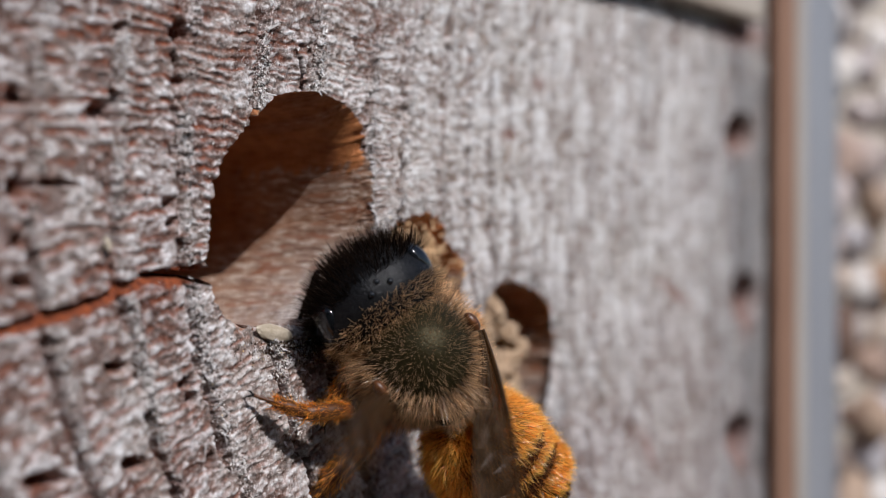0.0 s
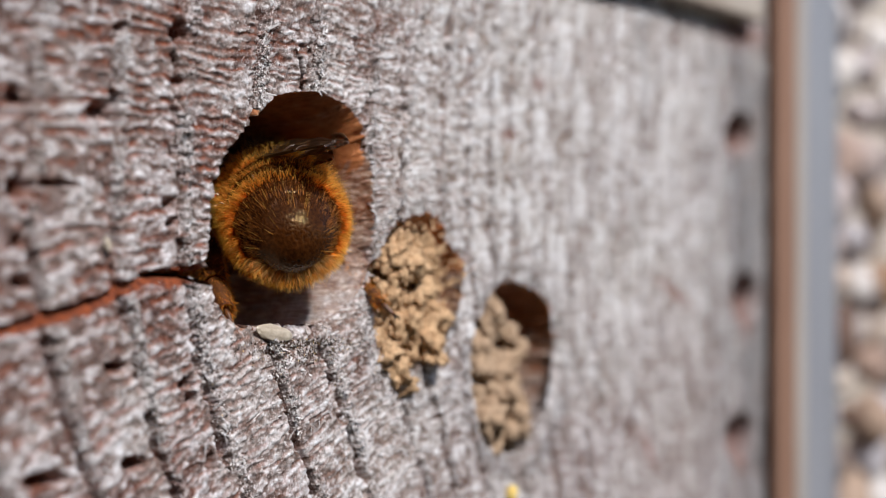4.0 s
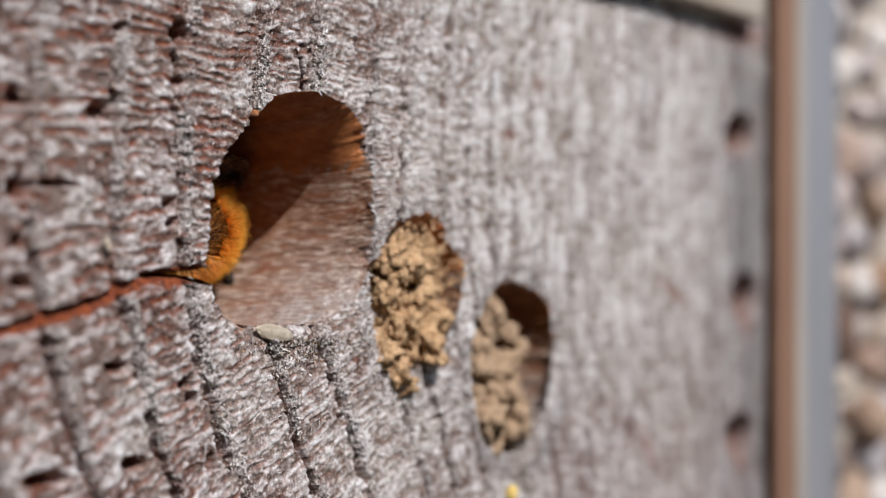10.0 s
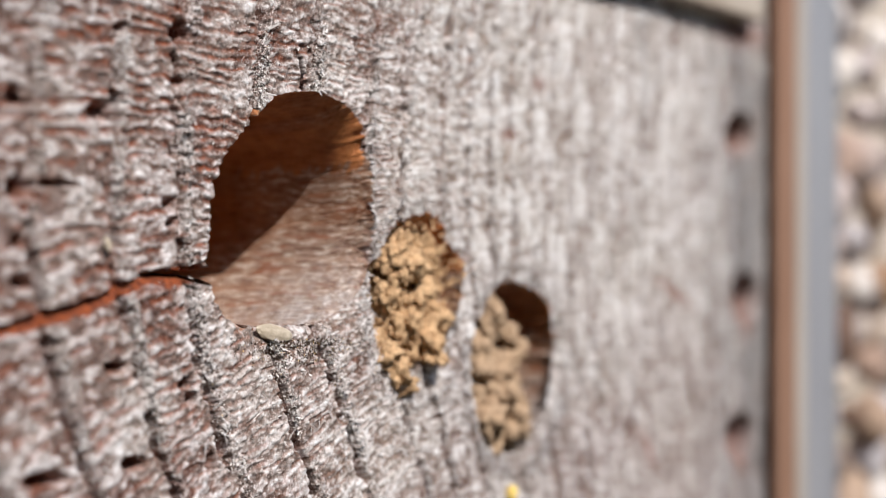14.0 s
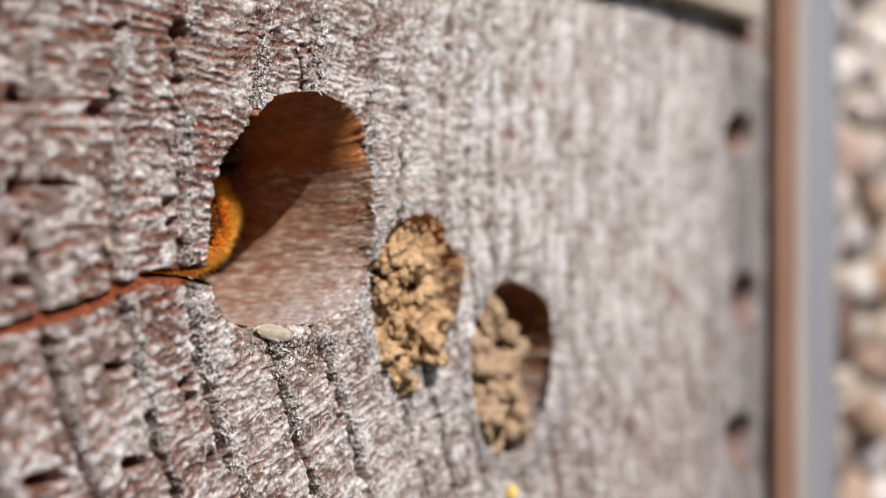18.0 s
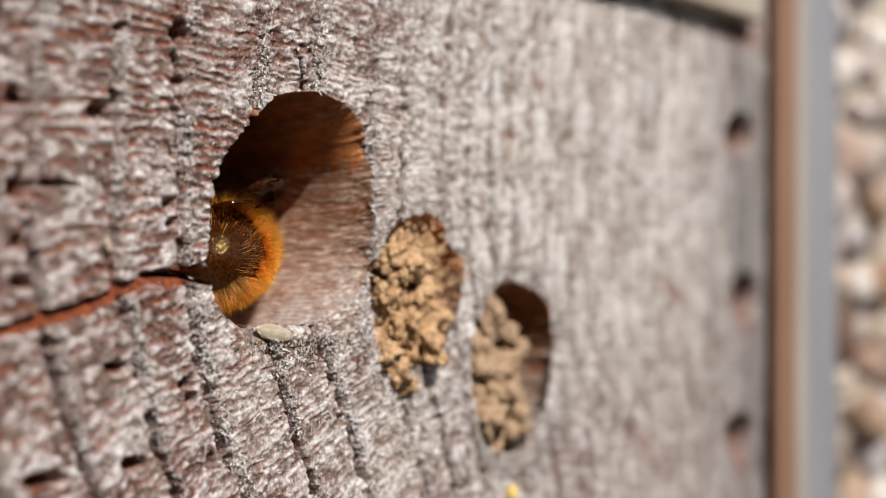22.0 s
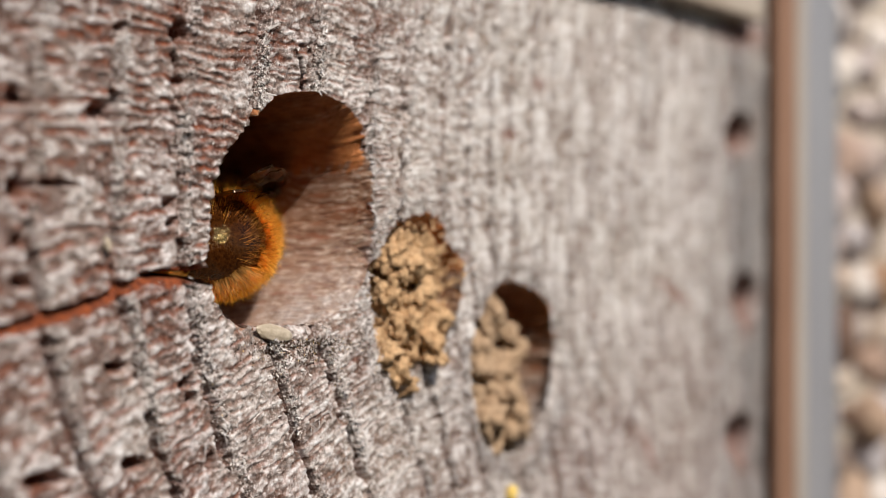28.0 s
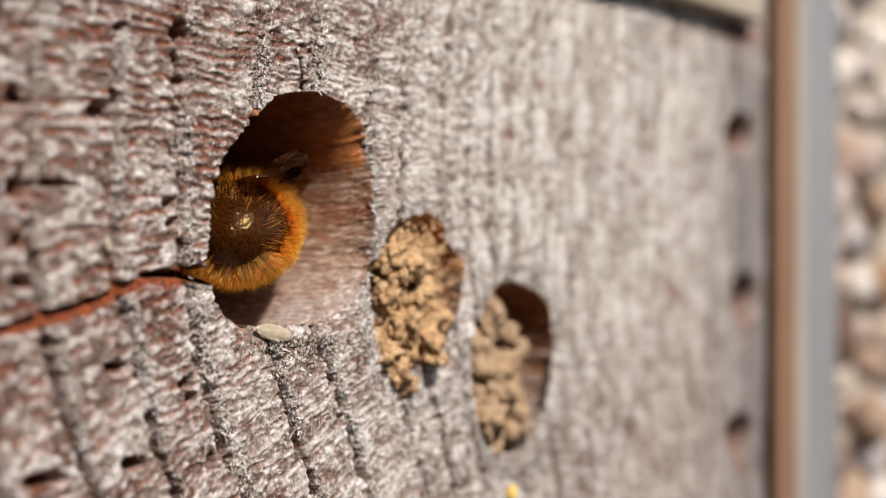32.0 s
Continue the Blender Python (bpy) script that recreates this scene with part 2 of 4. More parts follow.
def rim(k, a):
    """The mouth of hole k: its radius in millimetres at the angle a."""
    u, v, ru, rv = HOLES[k]
    if k == 0:
        r = 4.17 + 0.306 * np.cos(a) - 0.063 * np.sin(a) + 0.114 * np.cos(2 * a) + 0.292 * np.sin(2 * a) - 0.078 * np.cos(3 * a) - 0.169 * np.sin(3 * a) - 0.196 * np.cos(4 * a) - 0.042 * np.sin(4 * a) - 0.022 * np.cos(5 * a) + 0.039 * np.sin(5 * a) - 0.043 * np.cos(6 * a) - 0.077 * np.sin(6 * a)
        x, y = np.cos(a) * 40 + 90, np.sin(a) * 40 + 90
        left = 0.4 + 0.6 * (np.cos(a) < 0.1)
        return r + left * (0.22 * (layered(x * 0.11, y * 0.11, 5, 3, 0.6) - 0.5) + 0.32 * (layered(x * 0.42, y * 0.42, 6, 3, 0.7) - 0.5))
    if k == 1:
        r = 2.662 - 0.162 * np.cos(a) + 0.361 * np.sin(a) - 0.106 * np.cos(2 * a) + 0.214 * np.sin(2 * a) + 0.133 * np.cos(3 * a) + 0.02 * np.sin(3 * a)
    else:
        r = 3.014 - 0.043 * np.cos(a) + 0.116 * np.sin(a) - 0.318 * np.cos(2 * a) + 0.192 * np.sin(2 * a) + 0.104 * np.sin(3 * a)
    x, y = np.cos(a) * 18 + 60 * k, np.sin(a) * 18 + 60
    return r + 0.5 * (smooth_noise(x * 0.25, y * 0.25, 7) - 0.5) + 0.2 * (smooth_noise(x, y, 8) - 0.5)


PITS = ((-5.14, 5.58, 0.42, 0.30), (-8.56, 3.0, 0.42, 0.26), (-11.76, 3.24, 0.45, 0.25), (-7.74, 5.57, 0.22, 0.18), (-11.66, 0.59, 0.5, 0.34), (-5.69, 0.24, 0.26, 0.2), (-11.66, -0.93, 0.3, 0.2), (-11.55, -2.12, 0.4, 0.22), (-7.98, -4.77, 0.4, 0.2), (-4.94, -5.44, 0.26, 0.2), (-4.7, -5.9, 0.2, 0.2), (-10.8, -7.96, 0.7, 0.22), (-5.27, 4.06, 0.26, 0.16), (4.15, 4.96, 0.2, 0.13), (-5.57, -0.38, 0.2, 0.16), (-8.21, 0.62, 0.18, 0.3), (-7.15, -7.76, 0.5, 0.2), (-3.79, -8.03, 0.2, 0.3), (-10.25, 0.74, 0.7, 0.1), (30.3, 3.95, 1.0, 0.75), (30.9, -3.4, 1.0, 0.85), (30.4, -9.6, 1.0, 0.8))


def crack_line(u):
    line = np.interp(u, [-40, -12.5, -11.9, -10.9, -9.0, -7.6, -6.8, -5.6, -3.0], [-5.5, -3.56, -3.48, -3.24, -2.90, -2.42, -2.09, -2.04, -2.0])
    return line + 0.09 * (smooth_noise(u * 1.1 + 40, u * 0, 31) - 0.5)


SPLIT_END = -6.9


def split_edges(u):
    """Upper and lower edge of the wedge by which the crack opens into the large hole."""
    wide = np.interp(u, [SPLIT_END, -6.5, -5.2, -4.5, -3.4], [0.0, 0.10, 0.20, 0.27, 0.36])
    ragged = 0.10 * (smooth_noise(u * 3.1 + 20, u * 0, 44) - 0.5) * np.clip((u - SPLIT_END) * 3, 0, 1)
    sag = np.interp(u, [-5.4, -4.5], [0.0, 1.0])
    return crack_line(u) + wide * (1 - 0.45 * sag) + ragged, crack_line(u) - (0.1 + 1.0 * sag) * wide + 0.3 * ragged


def wood_height(u, v):
    """How far the eroded face stands out, and the wood's own pattern: grain, late wood, freshly split colour."""
    wob = 0.55 * (layered(u * 0.16 + 30, v * 0.16 + 30, 11, 3) - 0.5) + 0.30 * (layered(u * 0.9 + 30, v * 0.55 + 30, 12, 2) - 0.5) + 0.16 * (layered(u * 2.2 + 30, v * 2.6 + 30, 27, 3) - 0.5)
    dv = v - 1.5
    bow = np.interp(u, [-14, 6, 14, 30], [0.027, 0.026, 0.016, 0.003])
    r = PITH[0] - u + bow * dv * dv * np.where(dv < 0, 1.0, 0.75) + wob
    lean = 2 * bow * np.where(dv < 0, 0.85, 0.30)
    along = dv * np.exp(lean * np.clip(u, -14, 12))
    along = along + 0.30 * (layered(u * 0.45 + 50, v * 0.6 + 50, 13, 2) - 0.5)
    step = np.interp(r, RINGS, np.arange(len(RINGS)))
    f = step - np.floor(step)
    near = RINGS[np.clip(np.round(step).astype(int), 0, len(RINGS) - 1)]
    edge = r - near
    width = np.interp(r, [4, 12, 20], [0.35, 0.7, 1.0])
    late = 0.9 * np.clip((f - 0.76) / 0.14, 0, 1) * np.clip((1.0 - f) / 0.04 + 0.3, 0, 1)
    late = late * np.clip(2.6 * layered(r * 1.2, along * 1.1, 14, 3, 0.6) - 0.55, 0, 1)
    far = np.interp(u, [5, 12], [0.0, 1.0])
    whorl = np.floor(step)
    comb = layered(r * 0.85 + 5 + whorl * 3.7, along * 2.7 + whorl * 13.3, 15, 4, 0.60) * (1 - far) + far * layered(r * 2.4 + 5, along * 0.75, 29, 4, 0.55)
    fine = layered(r * 3.4 + 5, along * 8.0 + whorl * 5.1, 16, 3, 0.66)
    grit = layered(u * 8 + 200, v * 8 + 200, 17, 3, 0.75)
    grain = np.clip(0.52 + 1.5 * (comb - 0.5) + 1.6 * (fine - 0.5), 0, 1)
    row = (along + 0.34 * (layered(r * 1.3 + 3, along * 1.5 + 3, 36, 3) - 0.5)) * np.interp(whorl, [22, 23, 24, 26, 27], [5.4, 4.6, 3.9, 3.2, 2.9]) + whorl * 7.31
    part_of, rank = row - np.floor(row), np.floor(row)
    shown = smooth_noise(r * 1.55 + rank * 5.7 + whorl * 3.1, rank * 2.3 + 0.4, 37)
    thick = 0.14 + 0.20 * smooth_noise(r * 1.7 + rank * 3.3, rank * 1.7, 38)
    slit = np.exp(-((part_of - 0.5) / thick) ** 2) * np.clip((shown - 0.30) * 2.6, 0, 1) * (1 - far) * (1 - 0.8 * late)
    slit = slit * np.clip(1.9 * fine - 0.15, 0, 1.2) * np.interp(v, [-8, -3, 1], [0.65, 0.8, 1.0])
    crest = (np.abs(part_of - 0.5) * 2 - 0.5) * (1 - far) * np.clip(2.2 * smooth_noise(r * 1.1 + rank * 3.9, rank * 1.3 + 7, 39) - 0.5, 0, 1)
    grain = np.clip(grain - 0.26 * slit + 0.13 * crest + 0.06, 0, 1)
    rough = np.interp(u, [-2, 5, 11], [1.0, 0.85, 0.6])
    fuzz = layered(u * 3.2 + 60, v * 3.2 + 60, 47, 2, 0.6)
    h = rough * (0.10 * (grain - 0.5) * (1 - 0.6 * late) - np.interp(u, [-6, -2, 2], [0.060, 0.035, 0.025]) * slit + (0.10 + 0.42 * late) * (grit - 0.5) + 0.11 * (fuzz - 0.5) + 0.032 * crest) + 0.05 * late
    gap = smooth_noise(along * 2.2 + 3, step * 0 + np.round(step) * 7.7, 18)
    h = h - 0.42 * width * np.exp(-(edge / (0.11 * width)) ** 2) * np.clip(gap * 2.6 - 0.35, 0, 1)
    groove = np.exp(-(edge / (0.09 * width)) ** 2) * np.clip(gap * 2.4 - 0.45, 0, 1)
    pocket = layered(along * 2.4 + 9, np.round(step) * 5.3 + edge * 2.2, 19, 3, 0.6)
    hollow = np.clip((pocket - 0.47) * 8, 0, 1) * np.exp(-((edge - 0.07) / 0.17) ** 2) * (1 - 0.8 * far)
    h = h - 0.85 * width * hollow
    fresh = np.maximum(np.maximum(0.92 * hollow, np.interp(u, [-6, -2, 2], [1.0, 0.75, 0.55]) * slit), 0.62 * groove * (1 - 0.6 * far))
    h = h + 0.25 * (layered(u * 0.22 + 80, v * 0.22 + 80, 20, 2) - 0.5)
    for pu, pv, a, b in PITS:
        e = ((u - pu + 0.12 * (comb - 0.5)) / a) ** 2 + ((v - pv + 0.25 * (fine - 0.5)) / b) ** 2
        h = h - (0.95 if pu < 20 else 2.6) * np.exp(-e ** 2)
        fresh = np.maximum(fresh, 0.92 * np.exp(-(e * 0.75) ** 2))
    # the drying crack that runs into the large hole
    open_by = np.interp(u, [-40, -13, -9.5, -7.8, -6.5, -5.2, -4.2, -3], [0.02, 0.14, 0.18, 0.20, 0.20, 0.19, 0.20, 0.20])
    open_by = open_by * (0.75 + 0.6 * (smooth_noise(u * 2.3 + 70, u * 0, 23))) + 0.03 * (fine - 0.5)
    d = np.abs(v - crack_line(u)) / np.maximum(open_by, 0.02)
    inside = np.where(u < -2.5, np.clip(1.35 - d, 0, 0.25) * 4, 0)
    tilt = np.clip(0.5 + 0.5 * (v - crack_line(u)) / np.maximum(open_by, 0.02), 0, 1.1)
    h = h * (1 - 0.85 * inside) - inside * (0.14 + 0.26 * tilt)
    fresh = np.maximum(fresh, np.clip(inside * 1.6, 0, 1))
    # short splits above the large hole
    d = np.abs(u - (0.85 - 0.35 * (v - 4.2))) / np.maximum(0.16 - 0.11 * (v - 4.2), 0.02)
    split = np.where((v > 3.6) & (v < 5.4), np.clip(1.4 - d, 0, 0.5) * 2, 0)
    h = h - 0.6 * split
    fresh = np.maximum(fresh, 0.8 * split)
    # the worn lower lip of the large hole
    a = np.arctan2(v, u)
    over = np.hypot(u, v) - np.where(np.hypot(u, v) < 7, rim(0, a), 4.2)
    h = h - 0.42 * np.exp(-np.clip(over, 0, 9) / 0.55) * np.clip(-np.sin(a) * 1.6 - 0.35, 0, 1) * np.clip(np.cos(a) * 2 + 1.7, 0, 1)
    # faint rusty scars on the far half
    for su, sv, sl, sw, ang in ((24.5, -3.05, 1.5, 0.22, -0.40), (22.6, -9.7, 1.0, 0.22, -1.0), (30.9, -4.4, 0.5, 0.7, 0), (30.4, -10.6, 0.5, 0.8, 0), (30.3, 8.45, 2.4, 0.55, 0.0), (12.5, 3.2, 0.5, 0.25, 0), (14.5, 5.2, 0.4, 0.3, 0)):
        a, b = (u - su) * math.cos(ang) + (v - sv) * math.sin(ang), -(u - su) * math.sin(ang) + (v - sv) * math.cos(ang)
        fresh = np.maximum(fresh, 0.8 * np.exp(-(a / sl) ** 2 - (b / sw) ** 2) * (0.4 + comb))
    # weathered hollow round the second and third hole
    for k in (1, 2):
        d = np.hypot((u - HOLES[k][0]) / HOLES[k][2], (v - HOLES[k][1]) / HOLES[k][3])
        h = h - 0.20 * np.exp(-((d - 1.0) / 0.16) ** 2)
        late = np.maximum(late, 0.6 * np.exp(-((d - 1.25) / 0.22) ** 2))
        stain = np.exp(-((d - 1.22) / 0.14) ** 2) * np.clip(0.2 - (v - HOLES[k][1]) / 4, 0, 0.75) * (0.35 if k == 1 else 0.8) * np.clip(comb * 2.2 - 0.4, 0, 1)
        soot = stain if k == 1 else np.maximum(soot, stain)
    # share of the silver tone: rises to the right, falls towards the lower right
    silver_share = np.clip(np.interp(u, [-13, -4, 3, 9], [-0.08, 0.15, 0.65, 1.05]) + 0.7 * (layered(u * 0.35 + 7, v * 0.35 + 7, 33, 3) - 0.5) - 0.075 * np.clip(-v - 1, 0, 9) * np.clip((u - 3) / 6, 0, 1), 0, 1)
    dirt = np.interp(u, [25, 28.5, 30.5, 33.3], [0.0, 0.40, 0.85, 0.6]) * np.clip(2.6 * layered(u * 0.9 + 7, v * 0.16 + 7, 34, 3) - 0.62, 0, 1)
    dirt = np.maximum(dirt, 0.55 * np.interp(u, [21, 22, 23], [0, 1, 0]) * np.clip(3 * smooth_noise(u * 0.9, v * 0.25 + 3, 35) - 1.6, 0, 1))
    dirt = np.maximum(dirt, 0.5 * np.exp(-(edge / (0.22 * width)) ** 2) * np.clip(gap * 2 - 0.5, 0, 1) * far)
    dirt = np.maximum(dirt, 0.55 * np.exp(-((u - 29.6) / 1.9) ** 2 - ((v + 6.0) / 3.2) ** 2) * np.clip(1.6 * comb, 0, 1))
    dirt = np.maximum(dirt, soot)
    dirt = np.maximum(dirt, 0.85 * np.exp(-((u - 31.8) / 1.3) ** 2 - ((v - 5.5) / 2.4) ** 2) * np.clip(2 * comb, 0, 1))
    return h, grain, np.clip(late, 0, 1), np.clip(fresh, 0, 1), silver_share, dirt


def build_block():
    block = tagged(new("wooden_block"), "weathered grey softwood nesting block with drilled holes and a crack", "wooden block")
    block.matrix_world = FACE
    us = np.concatenate([np.linspace(-26, -13.5, 22)[:-1], np.arange(-13.5, 6.5, 0.042), np.arange(6.5, 17, 0.06), np.arange(17, 33.3, 0.09), [33.3]])
    vs = np.concatenate([np.linspace(-34, -14.0, 26)[:-1], np.arange(-14.0, -8.6, 0.07), np.arange(-8.6, 6.4, 0.042), np.arange(6.4, 11.6, 0.07), np.linspace(11.6, 34, 26)])
    u, v = np.meshgrid(us, vs)
    keep = np.ones(u.shape, bool)
    for k, (cu, cv, _, _) in enumerate(HOLES):
        a, d = np.arctan2(v - cv, u - cu), np.hypot(u - cu, v - cv)
        close = d < 6
        edge = np.where(close, rim(k, a), 0.0)
        inner = close & (d < edge)
        keep &= ~inner
        u = np.where(inner, cu + np.cos(a) * edge, u)
        v = np.where(inner, cv + np.sin(a) * edge, v)
    # the wedge where the crack opens into the large hole
    upper, lower = split_edges(u)
    inner = keep & (u > SPLIT_END) & (u < -3.3) & (v < upper) & (v > lower)
    v = np.where(inner, np.where(v > (upper + lower) / 2, upper, lower), v)
    keep &= ~inner
    h, grain, late, fresh, silver_share, dirt = wood_height(u, v)
    n_v, n_u = u.shape
    index = np.arange(n_u * n_v).reshape(n_v, n_u)
    quads = np.stack([index[:-1, :-1], index[:-1, 1:], index[1:, 1:], index[1:, :-1]], -1)
    alive = keep[:-1, :-1] | keep[:-1, 1:] | keep[1:, 1:] | keep[1:, :-1]
    quads = quads[alive]
    verts = np.stack([u, -h, v], -1).reshape(-1, 3) * MM
    used = np.zeros(len(verts), bool)
    used[quads.ravel()] = True
    renum = np.cumsum(used) - 1
    attrs = {"grain": grain.ravel()[used], "late": late.ravel()[used], "fresh": fresh.ravel()[used], "silver_share": silver_share.ravel()[used], "dirt": dirt.ravel()[used]}
    part("front_face", mesh_from("front_face", verts[used], renum[quads], WOOD, attrs), block, "silvered end grain with growth rings")
    # the sides and back of the block
    bm = bmesh.new()
    ring = [bm.verts.new(on_face(*c)) for c in ((-26, -34, 0), (33.3, -34, 0), (33.3, 34, 0), (-26, 34, 0))]
    rear = [bm.verts.new(on_face(*c)) for c in ((-26, -34, -70), (33.3, -34, -70), (33.3, 34, -70), (-26, 34, -70))]
    for i in range(4):
        bm.faces.new((ring[i], rear[i], rear[(i + 1) % 4], ring[(i + 1) % 4]))
    bm.faces.new(rear)
    part("block_body", bm_mesh("block_body", bm, LATH, False), block)
    for k, (cu, cv, _, _) in enumerate(HOLES):
        a = np.linspace(0, 2 * math.pi, 840 if k == 0 else 420, endpoint=False)
        s = np.concatenate([[0.0, 0.08], np.arange(0.16, 9, 0.08), np.linspace(9, 34, 40)])
        aa, ss = np.meshgrid(a, s)
        mouth = rim(k, aa)
        mean = mouth.mean()
        even = sum(np.roll(mouth, j, 1) for j in range(-20, 21)) / 41
        calm, frayed = np.exp(-ss / 0.8), np.exp(-ss / 0.12)
        lump = layered(np.cos(aa) * 9 + 40 * (k + 1), np.sin(aa) * 9 + 40 + ss * 0.10, 41 + k, 2, 0.5)
        pocks = layered(np.cos(aa) * 52 + 90 + ss * 0.9, np.sin(aa) * 52 + 90 + ss * 1.9, 51 + k, 3, 0.65)
        pits = layered(np.cos(aa) * 16 + 70 + ss * 0.4, np.sin(aa) * 16 + ss * 4.2 + 70, 57 + k, 3, 0.6)
        torn = np.exp(-((ss - 0.45) / 0.65) ** 2)
        rr = mouth * frayed + even * (calm - frayed) + (mean * 0.985) * (1 - calm) + 0.04 * torn * np.clip(ss * 4, 0, 1) + 0.13 * (lump - 0.5) * np.clip(ss, 0, 1) + (0.07 + 0.06 * torn) * (0.2 + 0.8 * (np.sin(aa) < 0.05)) * (pocks - 0.5) * np.clip(ss * 5, 0, 1) + 0.20 * torn * (np.cos(aa) > -0.2) * (np.sin(aa) < 0.34) * (pits - 0.5) * np.clip(ss * 5, 0, 1)
        n_s, n_a = aa.shape
        idx = np.arange(n_s * n_a).reshape(n_s, n_a)
        nxt = np.roll(idx, -1, 1)
        q = np.stack([idx[:-1], idx[1:], nxt[1:], nxt[:-1]], -1).reshape(-1, 4)
        if k == 0:
            mid_a, mid_s = aa[:-1].ravel(), ss[:-1].ravel()
            q = q[~((np.abs(mid_a - (2 * math.pi - 2.70)) < 0.085 * (1 - mid_s / 7.5)) & (mid_s < 7))]
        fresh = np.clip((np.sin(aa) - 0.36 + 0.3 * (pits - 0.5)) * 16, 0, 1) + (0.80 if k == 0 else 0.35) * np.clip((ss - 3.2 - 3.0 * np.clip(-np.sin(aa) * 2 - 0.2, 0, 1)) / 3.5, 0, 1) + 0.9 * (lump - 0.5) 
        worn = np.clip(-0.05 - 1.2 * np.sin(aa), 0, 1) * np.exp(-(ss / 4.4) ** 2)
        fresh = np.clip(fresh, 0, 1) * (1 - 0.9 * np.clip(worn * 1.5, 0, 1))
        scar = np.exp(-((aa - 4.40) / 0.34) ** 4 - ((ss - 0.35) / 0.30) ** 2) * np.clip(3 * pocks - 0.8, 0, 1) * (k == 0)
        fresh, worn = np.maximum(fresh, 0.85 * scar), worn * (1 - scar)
        lip = wood_height(cu + mouth[0] * np.cos(a), cv + mouth[0] * np.sin(a))[0]
        ss = ss - (lip - 0.01)[None, :] * np.exp(-ss / 0.35)
        verts = np.stack([cu + rr * np.cos(aa), ss, cv + rr * np.sin(aa)], -1).reshape(-1, 3) * MM
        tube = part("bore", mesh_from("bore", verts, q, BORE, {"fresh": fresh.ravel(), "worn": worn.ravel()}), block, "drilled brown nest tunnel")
        bm = bmesh.new()
        disc = [bm.verts.new(on_face(cu + 6 * math.cos(t), cv + 6 * math.sin(t), -33.9)) for t in np.linspace(0, 2 * math.pi, 24, endpoint=False)]
        bm.faces.new(disc)
        part("end_wall", bm_mesh("end_wall", bm, BORE, False), tube)
    # the two walls of the open crack
    uu, dd = np.meshgrid(np.arange(SPLIT_END, -4.02, 0.05), np.arange(0, 8.01, 0.16))
    upper, lower = split_edges(uu)
    middle, shut = (upper + lower) / 2, 1 - dd / 9.0
    grit = 0.05 * (layered(uu * 3 + 40, dd * 0.8 + 40, 48, 3) - 0.5) * np.clip(dd * 3, 0, 1)
    idx = np.arange(uu.size).reshape(uu.shape)
    q = np.stack([idx[:-1, :-1], idx[1:, :-1], idx[1:, 1:], idx[:-1, 1:]], -1).reshape(-1, 4)
    for edge in (upper, lower):
        lip = wood_height(uu[0], edge[0])[0]
        depth = dd - lip[None, :] * np.exp(-dd / 0.3)
        verts = np.stack([uu, depth, middle + (edge - middle) * shut + grit], -1).reshape(-1, 3) * MM
        part("crack_wall", mesh_from("crack_wall", verts, q, SPLIT), block, "rusty brown wall of the open crack")
    return block


BLOCK = build_block()


def box_bm(u0, u1, v0, v1, n0, n1, bevel=0.15, seg=2):
    bm = bmesh.new()
    bmesh.ops.create_cube(bm, size=1)
    for vert in bm.verts:
        vert.co = on_face(u0 + (vert.co.x + 0.5) * (u1 - u0), v0 + (vert.co.z + 0.5) * (v1 - v0), n0 + (vert.co.y + 0.5) * (n1 - n0))
    bmesh.ops.recalc_face_normals(bm, faces=bm.faces)
    if bevel:
        bmesh.ops.bevel(bm, geom=bm.edges[:], offset=bevel * MM, segments=seg, affect="EDGES", profile=0.5)
    return bm


def on_block(name, mesh, label, category, group="", kind=""):
    ob = tagged(new(name, mesh), label, category, group, kind)
    ob.matrix_world = FACE
    return ob


# ---- frame, lath and the pebble compartment ----
EDGE = tagged(new("edge_strip"), "brown varnished wooden edge strip beside the block", "wooden strip")
EDGE.matrix_world = FACE
part("strip_board", bm_mesh("strip_board", box_bm(33.35, 33.8, -40, 40, -60, 0.55, 0.03, 1), TRIM), EDGE)
part("strip_rim", bm_mesh("strip_rim", box_bm(32.35, 33.81, -40, 40, 0.30, 1.0, 0.20, 2), TRIM), EDGE, "worn front rim")
part("strip_core", bm_mesh("strip_core", box_bm(33.83, 34.75, -40, 40, -60, 1.02, 0.15, 2), CORE), EDGE, "pale bare wood beside the rim")
STRIP = tagged(new("metal_strip"), "dull grey aluminium divider strip beside the block", "metal strip")
STRIP.matrix_world = FACE
part("cap", bm_mesh("cap", box_bm(34.78, 37.9, -40, 40, -0.2, 1.05, 0.30, 3), ALU), STRIP)
part("web", bm_mesh("web", box_bm(35.4, 37.4, -40, 40, -60, -0.2, 0.05, 1), ALU), STRIP)
bm = box_bm(0, 24.5, 0, 13, -0.4, 1.05, 0.18, 3)
bmesh.ops.transform(bm, matrix=Matrix.Translation(on_face(6.2, 10.54)) @ pose(0, 0, 0, 0, 3.75, 0), verts=bm.verts)
on_block("wooden_lath", bm_mesh("wooden_lath", bm, LATH), "pale wooden lath nailed askew across the block", "lath")
on_block("back_board", bm_mesh("back_board", box_bm(37.7, 120, -60, 60, -14, -10, 0.3), LATH), "rough board behind the pebbles", "board", kind="structure")


